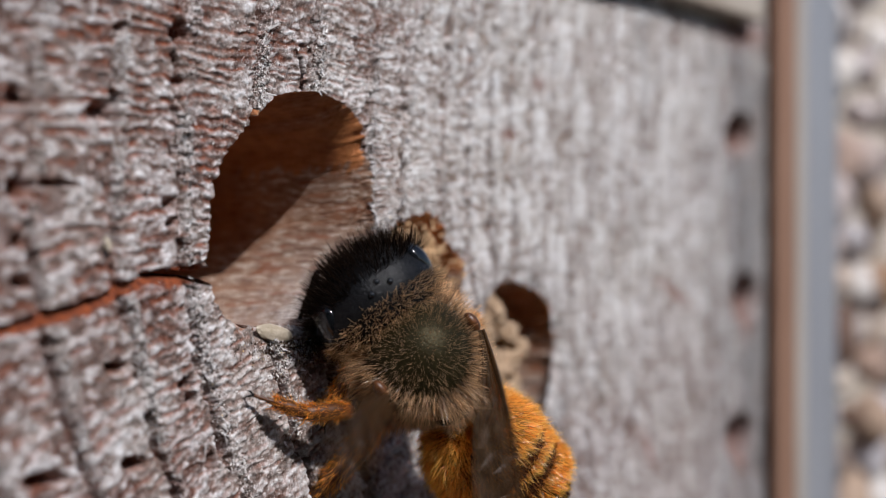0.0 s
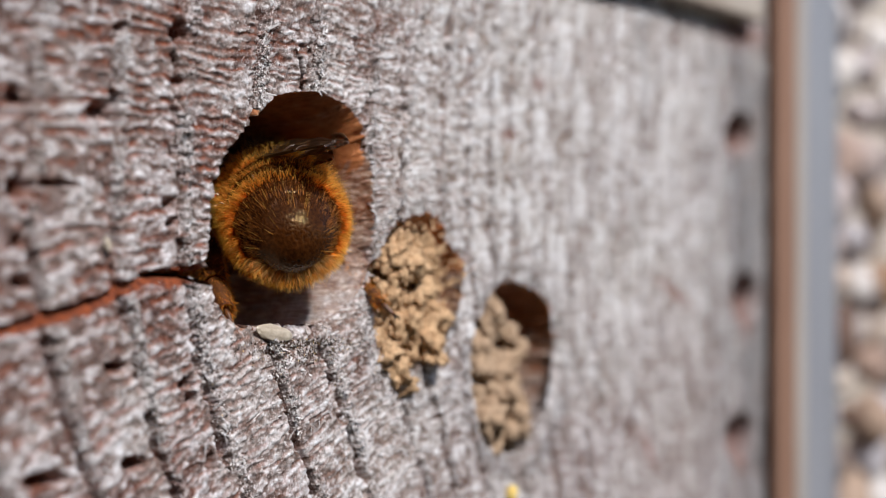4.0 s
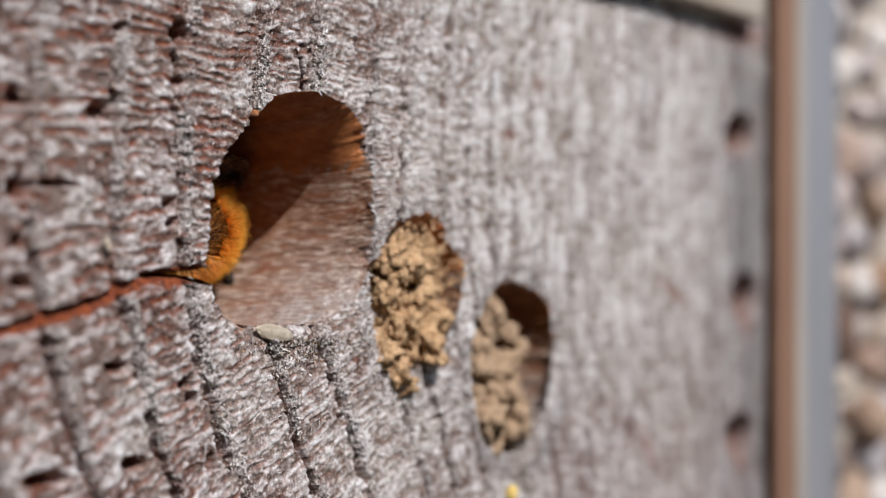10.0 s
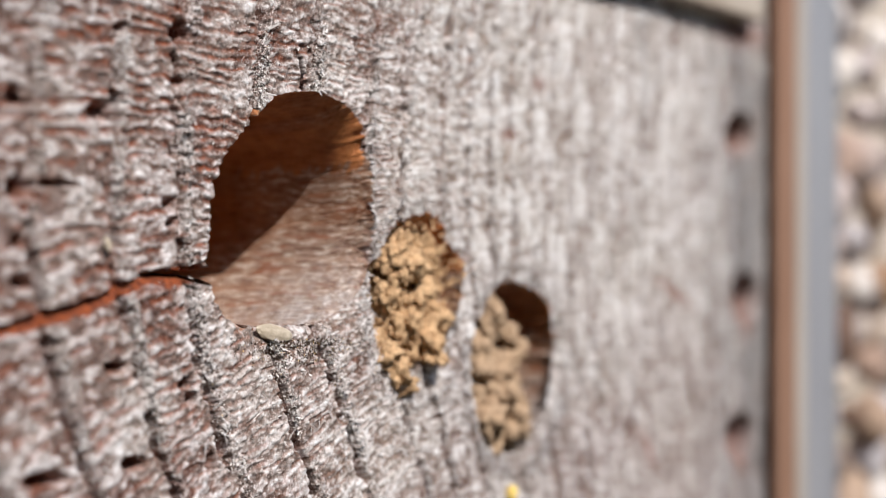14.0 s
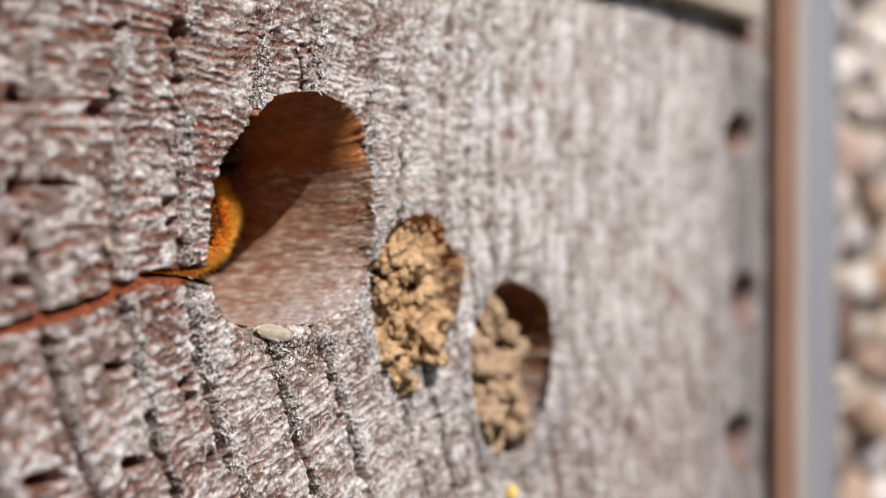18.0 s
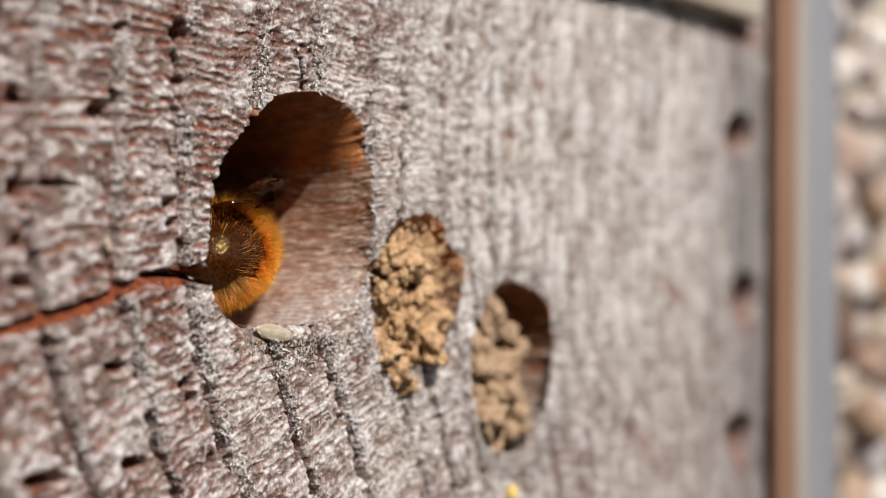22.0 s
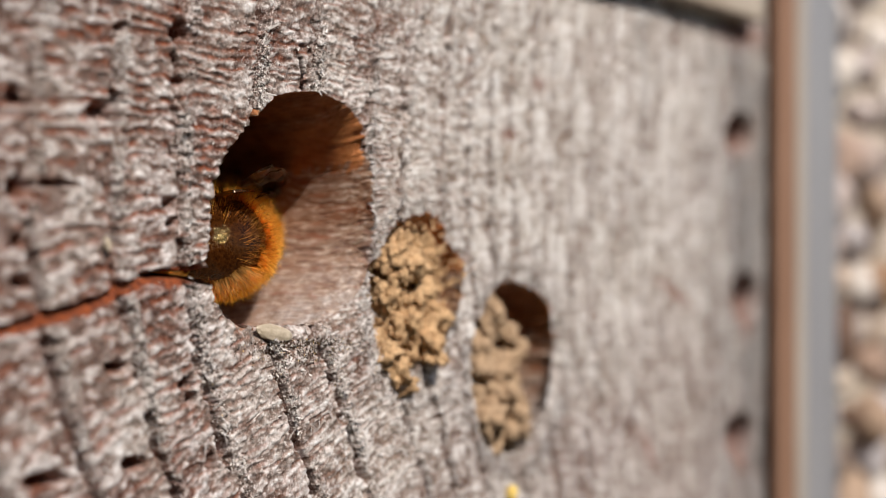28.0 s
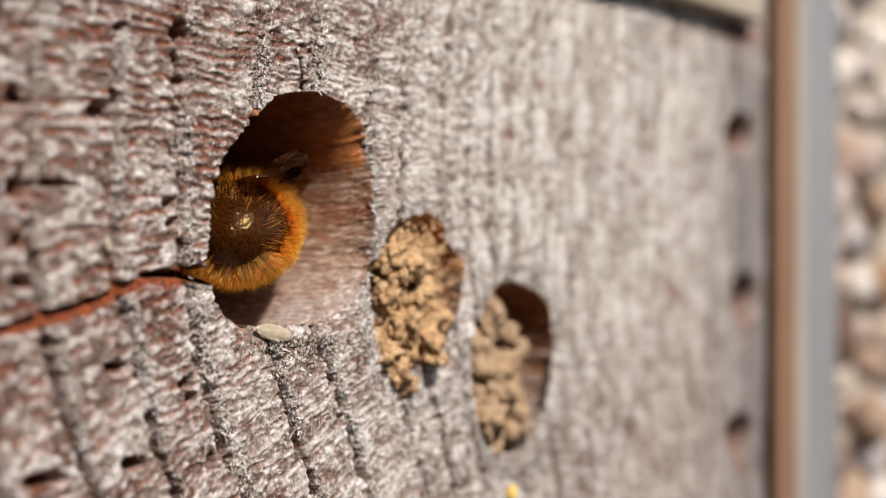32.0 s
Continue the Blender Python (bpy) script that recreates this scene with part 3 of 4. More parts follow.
def pebble_mesh(seed, size):
    bm = bmesh.new()
    bmesh.ops.create_icosphere(bm, subdivisions=3, radius=1)
    rng = random.Random(seed)
    off = Vector((rng.random() * 50, rng.random() * 50, rng.random() * 50))
    sx, sy, sz = rng.uniform(0.8, 1.25), rng.uniform(0.7, 1.0), rng.uniform(0.6, 0.95)
    for vert in bm.verts:
        d = 1 + 0.30 * noise.noise(vert.co * 1.1 + off) + 0.10 * noise.noise(vert.co * 3 + off)
        vert.co = Vector((vert.co.x * sx, vert.co.y * sy, vert.co.z * sz)) * d * size * MM
    return bm_mesh("pebble", bm, STONE)


def build_pebbles():
    rng = random.Random(4)
    shapes = [pebble_mesh(i, 1.0) for i in range(9)]
    for row in range(17):
        for col in range(5):
            u = 39.3 + col * 2.5 + rng.uniform(-0.5, 0.5) + (row % 2) * 1.2
            v = -18.5 + row * 2.2 + rng.uniform(-0.4, 0.4)
            ob = tagged(new("pebble", shapes[rng.randrange(9)]), "small rounded pebble packed in the compartment", "pebble", "pebbles in the compartment")
            ob.matrix_world = FACE @ Matrix.Translation(on_face(u, v, rng.uniform(-3.6, -1.6))) @ pose(0, 0, 0, rng.uniform(0, 360), rng.uniform(0, 360), rng.uniform(0, 360)) @ Matrix.Scale(rng.uniform(0.9, 1.7), 4)


build_pebbles()

# ---- surroundings ----
bm = bmesh.new()
bmesh.ops.create_grid(bm, x_segments=40, y_segments=40, size=400)
soil = tagged(new("ground", bm_mesh("ground", bm, GROUND)), "bare dry garden soil", "ground", kind="structure")
soil.location = (0, 0, -1.2)


# Added dark green hedges, out of view: they cut sky fill and darken reflections.
SKY_BLOCK = plain("sky_block_green", (0.012, 0.022, 0.008), (0.05, 0.085, 0.03), 40, 0.9, 0.2, 0.02, 6)
for place, size in (((0, -2.3, -0.1), (6.0, 0.4, 2.2)), ((-2.6, 0, -0.1), (0.4, 5.0, 2.2))):
    bm = bmesh.new()
    bmesh.ops.create_cube(bm, size=1)
    bmesh.ops.subdivide_edges(bm, edges=bm.edges[:], cuts=12, use_grid_fill=True)
    for vert in bm.verts:
        p = Vector((vert.co.x * size[0], vert.co.y * size[1], vert.co.z * size[2]))
        vert.co = p + Vector((noise.noise(p * 3), noise.noise(p * 3 + Vector((9, 0, 0))), noise.noise(p * 3 + Vector((0, 9, 0))))) * 0.12
    hedge = tagged(new("hedge", bm_mesh("hedge", bm, SKY_BLOCK)), "dark green hedge out of view, added to cut the sky light", "hedge", kind="structure")
    hedge.location = place


# ---- clay plugs ----
def lump_mesh(seed, mat, sub=3):
    bm = bmesh.new()
    bmesh.ops.create_icosphere(bm, subdivisions=sub, radius=1)
    off = Vector((seed * 3.7, seed * 1.9, seed * 5.3))
    for vert in bm.verts:
        p = vert.co.copy()
        d = 1 + 0.75 * noise.noise(p * 1.4 + off) + 0.50 * noise.noise(p * 3.1 + off) - 0.35 * abs(noise.noise(p * 6.0 + off)) + 0.14 * noise.noise(p * 13 + off)
        vert.co = p * d * MM
    return bm_mesh("clay_lump", bm, mat)


def build_plugs():
    rng = random.Random(12)
    for k, mat, label in ((1, CLAY, "crumbly ochre clay plug closing a nest hole"), (2, CLAY_GREY, "broken brown clay plug in a nest hole")):
        cu, cv, ru, rv = HOLES[k]
        plug = tagged(new("clay_plug"), label, "clay plug", "clay plugs in the holes")
        plug.matrix_world = FACE @ Matrix.Translation(on_face(cu, cv, -0.8))
        shapes = [lump_mesh(i + 20 * k, mat, 4 if k == 1 else 3) for i in range(8)]
        spots = []
        if k == 1:
            for i in range(46):
                r, a = math.sqrt((i + 0.5) / 46) * 0.93, i * 2.39996
                reach = float(rim(1, np.array(a)))
                du, dv = reach * r * math.cos(a), reach * r * math.sin(a)
                high = dv / rv
                n = rng.uniform(-0.55, 0.65) - (0.9 if high > 0.62 else 0.0) - (0.8 if du / ru > 0.62 and high > -0.1 else 0.0)
                spots.append((du, dv, n, rng.uniform(0.24, 0.78)))
            spots += [(-1.7, 1.6, 0.75, 0.5), (-1.5, 0.9, 0.8, 0.42), (-1.2, 2.0, 0.7, 0.38), (-1.9, 0.1, 0.6, 0.42), (-1.4, -2.6, 0.75, 0.5), (-0.9, -3.0, 0.8, 0.42), (-2.0, -1.9, 0.7, 0.5), (0.4, -1.6, 0.75, 0.6), (0.0, 0.3, 0.6, 0.6), (-0.7, -0.8, 0.65, 0.62)]
        else:
            for du, dv, r in ((-1.1, 2.2, 0.5), (-1.7, 1.5, 0.42), (-2.1, 0.9, 0.5), (-0.1, 1.3, 0.45), (0.2, 0.7, 0.42), (-2.1, 0.1, 0.55), (-0.8, -0.1, 0.62), (-0.1, 0.2, 0.5), (-1.2, -0.9, 0.8), (-0.3, -0.8, 0.6), (-1.7, -1.9, 0.8), (0.1, -2.0, 0.85), (-0.8, -2.7, 0.62), (0.5, -1.3, 0.5), (-2.0, -1.0, 0.5), (-0.2, -2.9, 0.4), (0.9, -2.4, 0.4), (-1.5, 2.8, 0.3)):
                spots.append((du, dv, rng.uniform(0.1, 0.6), r * 1.08))
            for i in range(10):
                spots.append((rng.uniform(-1.9, 0.3), rng.uniform(-2.6, 1.8), rng.uniform(-2.6, -2.0), rng.uniform(0.5, 0.9)))
        for du, dv, n, r in spots:
            ob = part("clay_lump", shapes[rng.randrange(8)], plug)
            ob.matrix_basis = Matrix.Translation(on_face(du, dv, n)) @ pose(0, 0, 0, rng.uniform(0, 360), rng.uniform(0, 360), rng.uniform(0, 360)) @ Matrix.Diagonal((r * rng.uniform(0.8, 1.3), r, r * rng.uniform(0.7, 1.0), 1))
        # fine crumbs over the lumps
        verts, faces = [], []
        for i in range(420 if k == 1 else 160):
            r, a = math.sqrt(rng.random()) * 0.95, rng.uniform(0, 6.28)
            reach = float(rim(k, np.array(a)))
            if k == 2 and (reach * r * math.cos(a) > 0.9 or reach * r * math.sin(a) > 1.0):
                continue
            c = on_face(reach * r * math.cos(a) - (0.8 if k == 2 else 0), reach * r * math.sin(a), rng.uniform(0.1, 0.95) if k == 1 else rng.uniform(-0.2, 0.5))
            s = rng.uniform(0.04, 0.13) * MM
            m = Euler((rng.random() * 6, rng.random() * 6, rng.random() * 6)).to_matrix()
            b = len(verts)
            for p in ((1, 0, 0), (-1, 0, 0), (0, 1, 0), (0, -1, 0), (0, 0, 1), (0, 0, -1)):
                verts.append(c + m @ Vector(p) * s * rng.uniform(0.6, 1.3))
            for x, y, z in ((0, 2, 4), (2, 1, 4), (1, 3, 4), (3, 0, 4), (2, 0, 5), (1, 2, 5), (3, 1, 5), (0, 3, 5)):
                faces.append((b + x, b + y, b + z))
        part("clay_dust", mesh_from("clay_dust", verts, faces, mat, smooth=False), plug, kind="stuff")


build_plugs()


def small_thing(name, u, v, n, semi, mat, label, category, turn=(0, 0, 0), seed=3):
    bm = bmesh.new()
    bmesh.ops.create_icosphere(bm, subdivisions=4, radius=1)
    off = Vector((seed, seed * 2.3, seed * 0.7))
    for vert in bm.verts:
        d = 1 + 0.16 * noise.noise(vert.co * 1.6 + off) + 0.06 * noise.noise(vert.co * 5 + off)
        vert.co = Vector((vert.co.x * semi[0], vert.co.y * semi[1], vert.co.z * semi[2])) * d * MM
    ob = tagged(new(name, bm_mesh(name, bm, mat)), label, category)
    ob.matrix_world = FACE @ Matrix.Translation(on_face(u, v, n)) @ pose(0, 0, 0, *turn)


small_thing("waxy_grain", -0.62, -3.98, -0.20, (0.95, 0.12, 0.27), PUPA, "pale waxy grain stuck below the large hole", "grain", (0, 8, 0))
small_thing("pollen_crumb", 12.5, -10.5, 0.12, (0.24, 0.2, 0.32), POLLEN, "yellow pollen crumb lying on the wood", "pollen", (0, 10, 0), 5)
small_thing("resin_flake", -8.45, -1.05, 0.16, (0.13, 0.08, 0.24), PUPA, "cream flake stuck on the wood", "flake", (0, -25, 0), 7)
small_thing("resin_flake", 9.97, -4.25, 0.02, (0.28, 0.10, 0.34), SLIVER, "white flake stuck on the wood", "flake", (0, 15, 0), 9)


def build_slivers():
    """Torn, bleached fibre ends that stand up from the growth rings."""
    rng = np.random.default_rng(8)
    k = 170000
    u, v = rng.uniform(-9.5, 8, k), rng.uniform(-8.4, 6.2, k)
    h, grain, late, fresh, _, _ = wood_height(u, v)
    clear = np.ones(k, bool)
    for j, (cu, cv, _, _) in enumerate(HOLES):
        clear &= np.hypot(u - cu, v - cv) > rim(j, np.arctan2(v - cv, u - cu)) + 0.05
    clear &= fresh < 0.35
    clear &= (rng.random(k) < 0.5 * np.clip(late - 0.2, 0, 1)) | (rng.random(k) < 0.012)
    u, v, h = u[clear], v[clear], h[clear]
    k = len(u)
    base = np.stack([u, -h + 0.02, v], -1)
    d = rng.normal(0, 1, (k, 3))
    d[:, 1] = -np.abs(d[:, 1]) * 0.6
    d /= np.linalg.norm(d, axis=1, keepdims=True)
    side = np.cross(d, rng.normal(0, 1, (k, 3)))
    side /= np.linalg.norm(side, axis=1, keepdims=True)
    third = np.cross(d, side)
    ln = (0.03 + 0.06 * rng.random(k) + 0.42 * rng.random(k) ** 9)[:, None]
    w = rng.uniform(0.016, 0.055, k)[:, None]
    verts = np.stack([base + side * w, base - side * w, base + third * w * 0.7, base + d * ln + side * w * 0.3, base + d * ln - side * w * 0.3], 1).reshape(-1, 3) * MM
    b = np.arange(k)[:, None] * 5
    faces = np.concatenate([b + [0, 1, 4], b + [0, 4, 3], b + [1, 2, 4], b + [2, 0, 3], b + [2, 3, 4]], 0)
    part("torn_fibre", mesh_from("torn_fibre", verts, faces, SLIVER, smooth=False), BLOCK, kind="stuff")


build_slivers()


def build_grit():
    """Sand and frass caught along the growth rings and on the lower lip of the large hole."""
    rng = np.random.default_rng(14)
    shape = np.array([(1, 0, 0), (-1, 0, 0), (0, 1, 0), (0, -1, 0), (0, 0, 1), (0, 0, -1)], float)
    sides = np.array([(0, 2, 4), (2, 1, 4), (1, 3, 4), (3, 0, 4), (2, 0, 5), (1, 2, 5), (3, 1, 5), (0, 3, 5)])
    for name, mat, count, small, large, share in (("pale_grit", SLIVER, 56000, 0.010, 0.032, 0.04), ("dark_grit", FRASS, 40000, 0.010, 0.034, 0.14), ("amber_grit", POLLEN, 2200, 0.008, 0.024, 0.16)):
        u, v = rng.uniform(-7.5, 6, count), rng.uniform(-8.4, 6.2, count)
        near = rng.random(count) < share
        u = np.where(near, rng.normal(0.9, 1.3, count), u)
        v = np.where(near, -4.25 - np.abs(rng.normal(0, 0.35, count)), v)
        h, _, late, fresh, _, _ = wood_height(u, v)
        keep = np.hypot(u, v) > rim(0, np.arctan2(v, u)) + 0.04
        keep &= np.hypot(u - HOLES[1][0], v - HOLES[1][1]) > rim(1, np.arctan2(v - HOLES[1][1], u - HOLES[1][0])) + 0.05
        keep &= (rng.random(count) < np.clip(late * 0.8 - 0.1, 0.012, 1)) | (near & (rng.random(count) < 0.35))
        u, v, h = u[keep], v[keep], h[keep]
        k = len(u)
        size = rng.uniform(small, large, (k, 1, 1)) * rng.uniform(0.6, 1.5, (k, 6, 1))
        verts = (np.stack([u, -h, v], -1)[:, None, :] + shape[None] * size) * MM
        faces = (np.arange(k)[:, None, None] * 6 + sides[None]).reshape(-1, 3)
        part(name, mesh_from(name, verts.reshape(-1, 3), faces, mat, smooth=False), BLOCK, kind="stuff")


build_grit()


# ---- the bee: x forward, y to its left, z to its back; millimetres ----
def lathe(profile, n=48, flat=0.9):
    """Corners and faces of a body turned round its x axis from (x, radius, z shift) rows."""
    verts, faces = [], []
    for x, r, z in profile:
        for i in range(n):
            a = 2 * math.pi * i / n
            verts.append((x * MM, r * math.cos(a) * MM, (z + r * flat * math.sin(a)) * MM))
    for j in range(len(profile) - 1):
        for i in range(n):
            a, b = j * n + i, j * n + (i + 1) % n
            faces.append((a, b, b + n, a + n))
    return np.array(verts), np.array(faces)


def blob(name, c, semi, mat, rough=0.0, nu=40, nv=28, tilt=None):
    """A rounded body round c."""
    t, a = np.meshgrid(np.linspace(0.02, math.pi - 0.02, nv), np.linspace(0, 2 * math.pi, nu, endpoint=False), indexing="ij")
    p = np.stack([np.cos(t), np.sin(t) * np.cos(a), np.sin(t) * np.sin(a)], -1).reshape(-1, 3)
    if rough:
        p = p * (1 + rough * (layered(p[:, :1] * 3 + 9, p[:, 1:2] * 3 + p[:, 2:] * 5 + 9, 61, 2) - 0.5))
    p = p * np.array(semi)
    if tilt:
        p = p @ np.array(Euler([radians(x) for x in tilt]).to_matrix()).T
    idx = np.arange(nu * nv).reshape(nv, nu)
    nxt = np.roll(idx, -1, 1)
    q = np.stack([idx[:-1], idx[1:], nxt[1:], nxt[:-1]], -1).reshape(-1, 4)
    return mesh_from(name, (p + np.array(c)) * MM, q, mat)


def tube(name, points, radii, mat, n=10):
    """A limb along points."""
    verts, faces = [], []
    pts = [Vector(p) for p in points]
    for j, (p, r) in enumerate(zip(pts, radii)):
        d = (pts[min(j + 1, len(pts) - 1)] - pts[max(j - 1, 0)]).normalized()
        side = d.cross(Vector((0.3, 0.2, 0.93))).normalized()
        other = d.cross(side)
        for i in range(n):
            a = 2 * math.pi * i / n
            verts.append((p + (side * math.cos(a) + other * math.sin(a)) * r) * MM)
    for j in range(len(pts) - 1):
        for i in range(n):
            a, b = j * n + i, j * n + (i + 1) % n
            faces.append((a, b, b + n, a + n))
    return mesh_from(name, verts, faces, mat)


def hairs(name, base, out, lean, length, width, mat, parent, seed, lay=0.45, mess=0.22):
    """Many fine tapered hairs from base points: out is the skin's normal, lean the way in which they lie."""
    rng = np.random.default_rng(seed)
    k = len(base)
    d = out * (1 - lay) + lean * lay + rng.normal(0, mess, (k, 3))
    d /= np.linalg.norm(d, axis=1, keepdims=True)
    bend = d + lean * 0.55 + rng.normal(0, mess * 0.6, (k, 3))
    bend /= np.linalg.norm(bend, axis=1, keepdims=True)
    side = np.cross(d, out + 0.15 + rng.normal(0, 0.35, (k, 3)))
    side /= np.linalg.norm(side, axis=1, keepdims=True)
    ln = (np.asarray(length) * rng.uniform(0.55, 1.15, k))[:, None]
    w = width * 0.5
    mid = base + d * ln * 0.5
    tip = mid + bend * ln * 0.5
    verts = np.stack([base - side * w, base + side * w, mid - side * w * 0.75, mid + side * w * 0.75, tip], 1).reshape(-1, 3) * MM
    b = np.arange(k)[:, None] * 5
    faces = np.concatenate([b + [0, 1, 3], b + [0, 3, 2], b + [2, 3, 4]], 0)
    along = np.tile([0.0, 0.0, 0.5, 0.5, 1.0], k)
    shade = np.repeat(rng.random(k), 5)
    return part(name, mesh_from(name, verts, faces, mat, {"along": along, "shade": shade}), parent, kind="stuff")


ABD_L = 5.8


def abd_radius(s):
    return 1.92 * np.sqrt(np.clip(1 - np.abs((s - 0.46) / 0.545) ** 2.5, 0, 1))


def abd_shift(s):
    return -0.10 - 0.55 * s ** 2


def abd_point(s, a, lift=0.0):
    r = abd_radius(s) + lift
    return np.stack([-ABD_L * s, r * np.cos(a), abd_shift(s) + 0.9 * r * np.sin(a)], -1)


def abd_frame(s, a):
    e = 0.004
    p = abd_point(s, a)
    t = abd_point(s + e, a) - abd_point(s - e, a)
    q = abd_point(s, a + 0.01) - abd_point(s, a - 0.01)
    n = np.cross(t, q)
    n /= np.linalg.norm(n, axis=1, keepdims=True) + 1e-9
    centre = np.stack([-ABD_L * s, 0 * s, abd_shift(s)], -1)
    n *= np.sign(np.sum(n * (p - centre), 1, keepdims=True))
    t /= np.linalg.norm(t, axis=1, keepdims=True)
    return p, n, t


BANDS = (0.0, 0.14, 0.31, 0.46, 0.60, 0.80, 0.985)


def build_abdomen(bee):
    ss = np.linspace(0.01, 1.0045, 48)
    v, f = lathe([(-ABD_L * s, float(abd_radius(s)) * 0.985, float(abd_shift(s))) for s in ss])
    core = part("abdomen", mesh_from("abdomen", v, f, TERGITE), bee, "dark brown abdomen with golden hair bands")
    for k in range(6):
        s = np.linspace(BANDS[k], min(BANDS[k + 1] + 0.012, 1.0), 10)
        rows = [(-ABD_L * q, float(abd_radius(q)) + 0.012 + (0.02 if k < 2 else 0.006) * i / 9, float(abd_shift(q))) for i, q in enumerate(s)]
        if k == 5:
            rows.append((-ABD_L * 1.012, 0.002, rows[-1][2] - 0.03))
        else:
            rows.append((rows[-1][0], max(rows[-1][1] - (0.03 if k < 2 else 0.02), 0.01), rows[-1][2]))
        v, f = lathe(rows, 56)
        part("tergite", mesh_from("tergite", v, f, TERGITE), core)
    rng = np.random.default_rng(5)

    def scatter(k, s0, s1, a0, a1):
        s = rng.uniform(s0, s1, k)
        a = rng.uniform(a0, a1, k)
        keep = rng.uniform(0, 1.9, k) < abd_radius(s)
        return s[keep], a[keep]

    full, half = 2 * math.pi, math.pi

    def thin(s, a):
        """Leaves little hair in the dark gaps between the bands."""
        gap = np.maximum(np.exp(-((s - 0.375) / 0.070) ** 2), np.exp(-((s - 0.535) / 0.065) ** 2))
        up = np.clip(np.sin(a) + 0.75, 0, 1)
        keep = rng.random(len(s)) > 0.92 * gap * up
        return s[keep], a[keep]

    # long golden hair over the first segments, thin on the middle of the back
    s, a = scatter(7000, 0.0, 0.32, -0.5, half + 0.5)
    bare = rng.random(len(s)) > 0.94 * np.exp(-((a - half / 2) / 0.85) ** 2) * np.clip(s * 6 - 0.2, 0, 1)
    s, a = s[bare], a[bare]
    p, n, t = abd_frame(s, a)
    hairs("golden_hair", p, n, t, 0.74, 0.023, GOLD, core, 1, 0.48, 0.30)
    s, a = scatter(5500, -0.075, 0.06, 0, full)
    p, n, t = abd_frame(s, a)
    hairs("waist_hair", p, n, t, 0.62, 0.020, GOLD, core, 2, 0.25, 0.35)
    # fringes at the hind margins of the segments
    for k, count, length in ((2, 2000, 0.44), (3, 2000, 0.40), (4, 1700, 0.38)):
        s, a = scatter(count * 2, BANDS[k] - 0.035, BANDS[k] + 0.010, -0.6, half + 0.6)
        bare = rng.random(len(s)) > 0.90 * np.exp(-((a - half / 2) / 0.8) ** 2)
        s, a = s[bare], a[bare]
        p, n, t = abd_frame(s, a)
        hairs("hair_band", p, n, t, length, 0.025, GOLD, core, 10 + k, 0.50, 0.28)
    # the bright ring of hair round the hind end
    s, a = scatter(5000, 0.61, 0.71, 0, full)
    # sparse on top, and thinned further there to stand in for shade
    bare = rng.random(len(s)) > 0.85 * np.exp(-((a - half / 2) / 0.85) ** 2)
    s, a = s[bare], a[bare]
    p, n, t = abd_frame(s, a)
    hairs("end_fringe", p, n, t, 0.52, 0.025, ORANGE, core, 20, 0.26, 0.20)
    s, a = scatter(1500, 0.71, 0.78, half + 0.1, full - 0.1)
    p, n, t = abd_frame(s, a)
    hairs("end_fringe", p, n, t, 0.46, 0.023, ORANGE, core, 26, 0.30, 0.18)
    # thin dark down between the bands
    s, a = scatter(1900, 0.40, 0.85, 0.1, half - 0.1)
    p, n, t = abd_frame(s, a)
    hairs("dark_down", p, n, t, 0.26, 0.016, SMOKE, core, 21, 0.6)
    s, a = scatter(1700, 0.30, 0.60, -0.5, half + 0.5)
    p, n, t = abd_frame(s, a)
    hairs("brown_down", p, n, t, 0.34, 0.017, UMBER, core, 22, 0.62, 0.2)
    # a few loose golden hairs on the bare end
    s, a = scatter(200, 0.70, 0.97, 0, full)
    p, n, t = abd_frame(s, a)
    hairs("loose_hair", p, n, -t, 0.62, 0.013, GOLD, core, 23, 0.78, 0.12)
    # brown hair combed outwards over the rear, thinning towards the bare tip
    s, a = scatter(2600, 0.72, 0.93, half - 0.5, full + 0.5)
    p, n, t = abd_frame(s, a)
    hairs("dark_hair", p, n, -t, 0.34, 0.015, UMBER, core, 24, 0.84, 0.12)
    s, a = scatter(900, 0.72, 0.90, 0.3, half - 0.3)
    p, n, t = abd_frame(s, a)
    hairs("dark_hair", p, n, -t, 0.30, 0.015, UMBER, core, 25, 0.84, 0.12)
    # flanks
    for seed, a0, a1 in ((31, -0.75, 0.32), (32, half - 0.32, half + 0.75)):
        s, a = scatter(5600, 0.10, 0.68, a0, a1)
        s, a = thin(s, a)
        p, n, t = abd_frame(s, a)
        hairs("flank_hair", p, n, t, 0.56, 0.025, ORANGE, core, seed, 0.30, 0.28)
    # the pollen brush on the belly
    s, a = scatter(4600, 0.10, 0.86, half + 0.5, full - 0.5)
    p, n, t = abd_frame(s, a)
    hairs("pollen_brush", p, n, t, 0.68, 0.026, ORANGE, core, 41, 0.30)
    # the pale tuft under the tip
    s, a = scatter(2300, 0.76, 0.92, half + 0.55, full - 0.55)
    p, n, t = abd_frame(s, a)
    hairs("tail_hair", p, n, -t, 0.66, 0.021, STRAW, core, 51, 0.55, 0.16)
    return core


def sphere_points(k, c, semi, seed):
    rng = np.random.default_rng(seed)
    d = rng.normal(0, 1, (k, 3))
    d /= np.linalg.norm(d, axis=1, keepdims=True)
    n = d / np.array(semi)
    n /= np.linalg.norm(n, axis=1, keepdims=True)
    return d, d * np.array(semi) + np.array(c), n


THORAX_C, THORAX_S = (2.05, 0, 0.10), (2.1, 2.0, 1.9)
HEAD_C, HEAD_S = (4.50, 0, -0.40), (1.72, 2.20, 2.0)


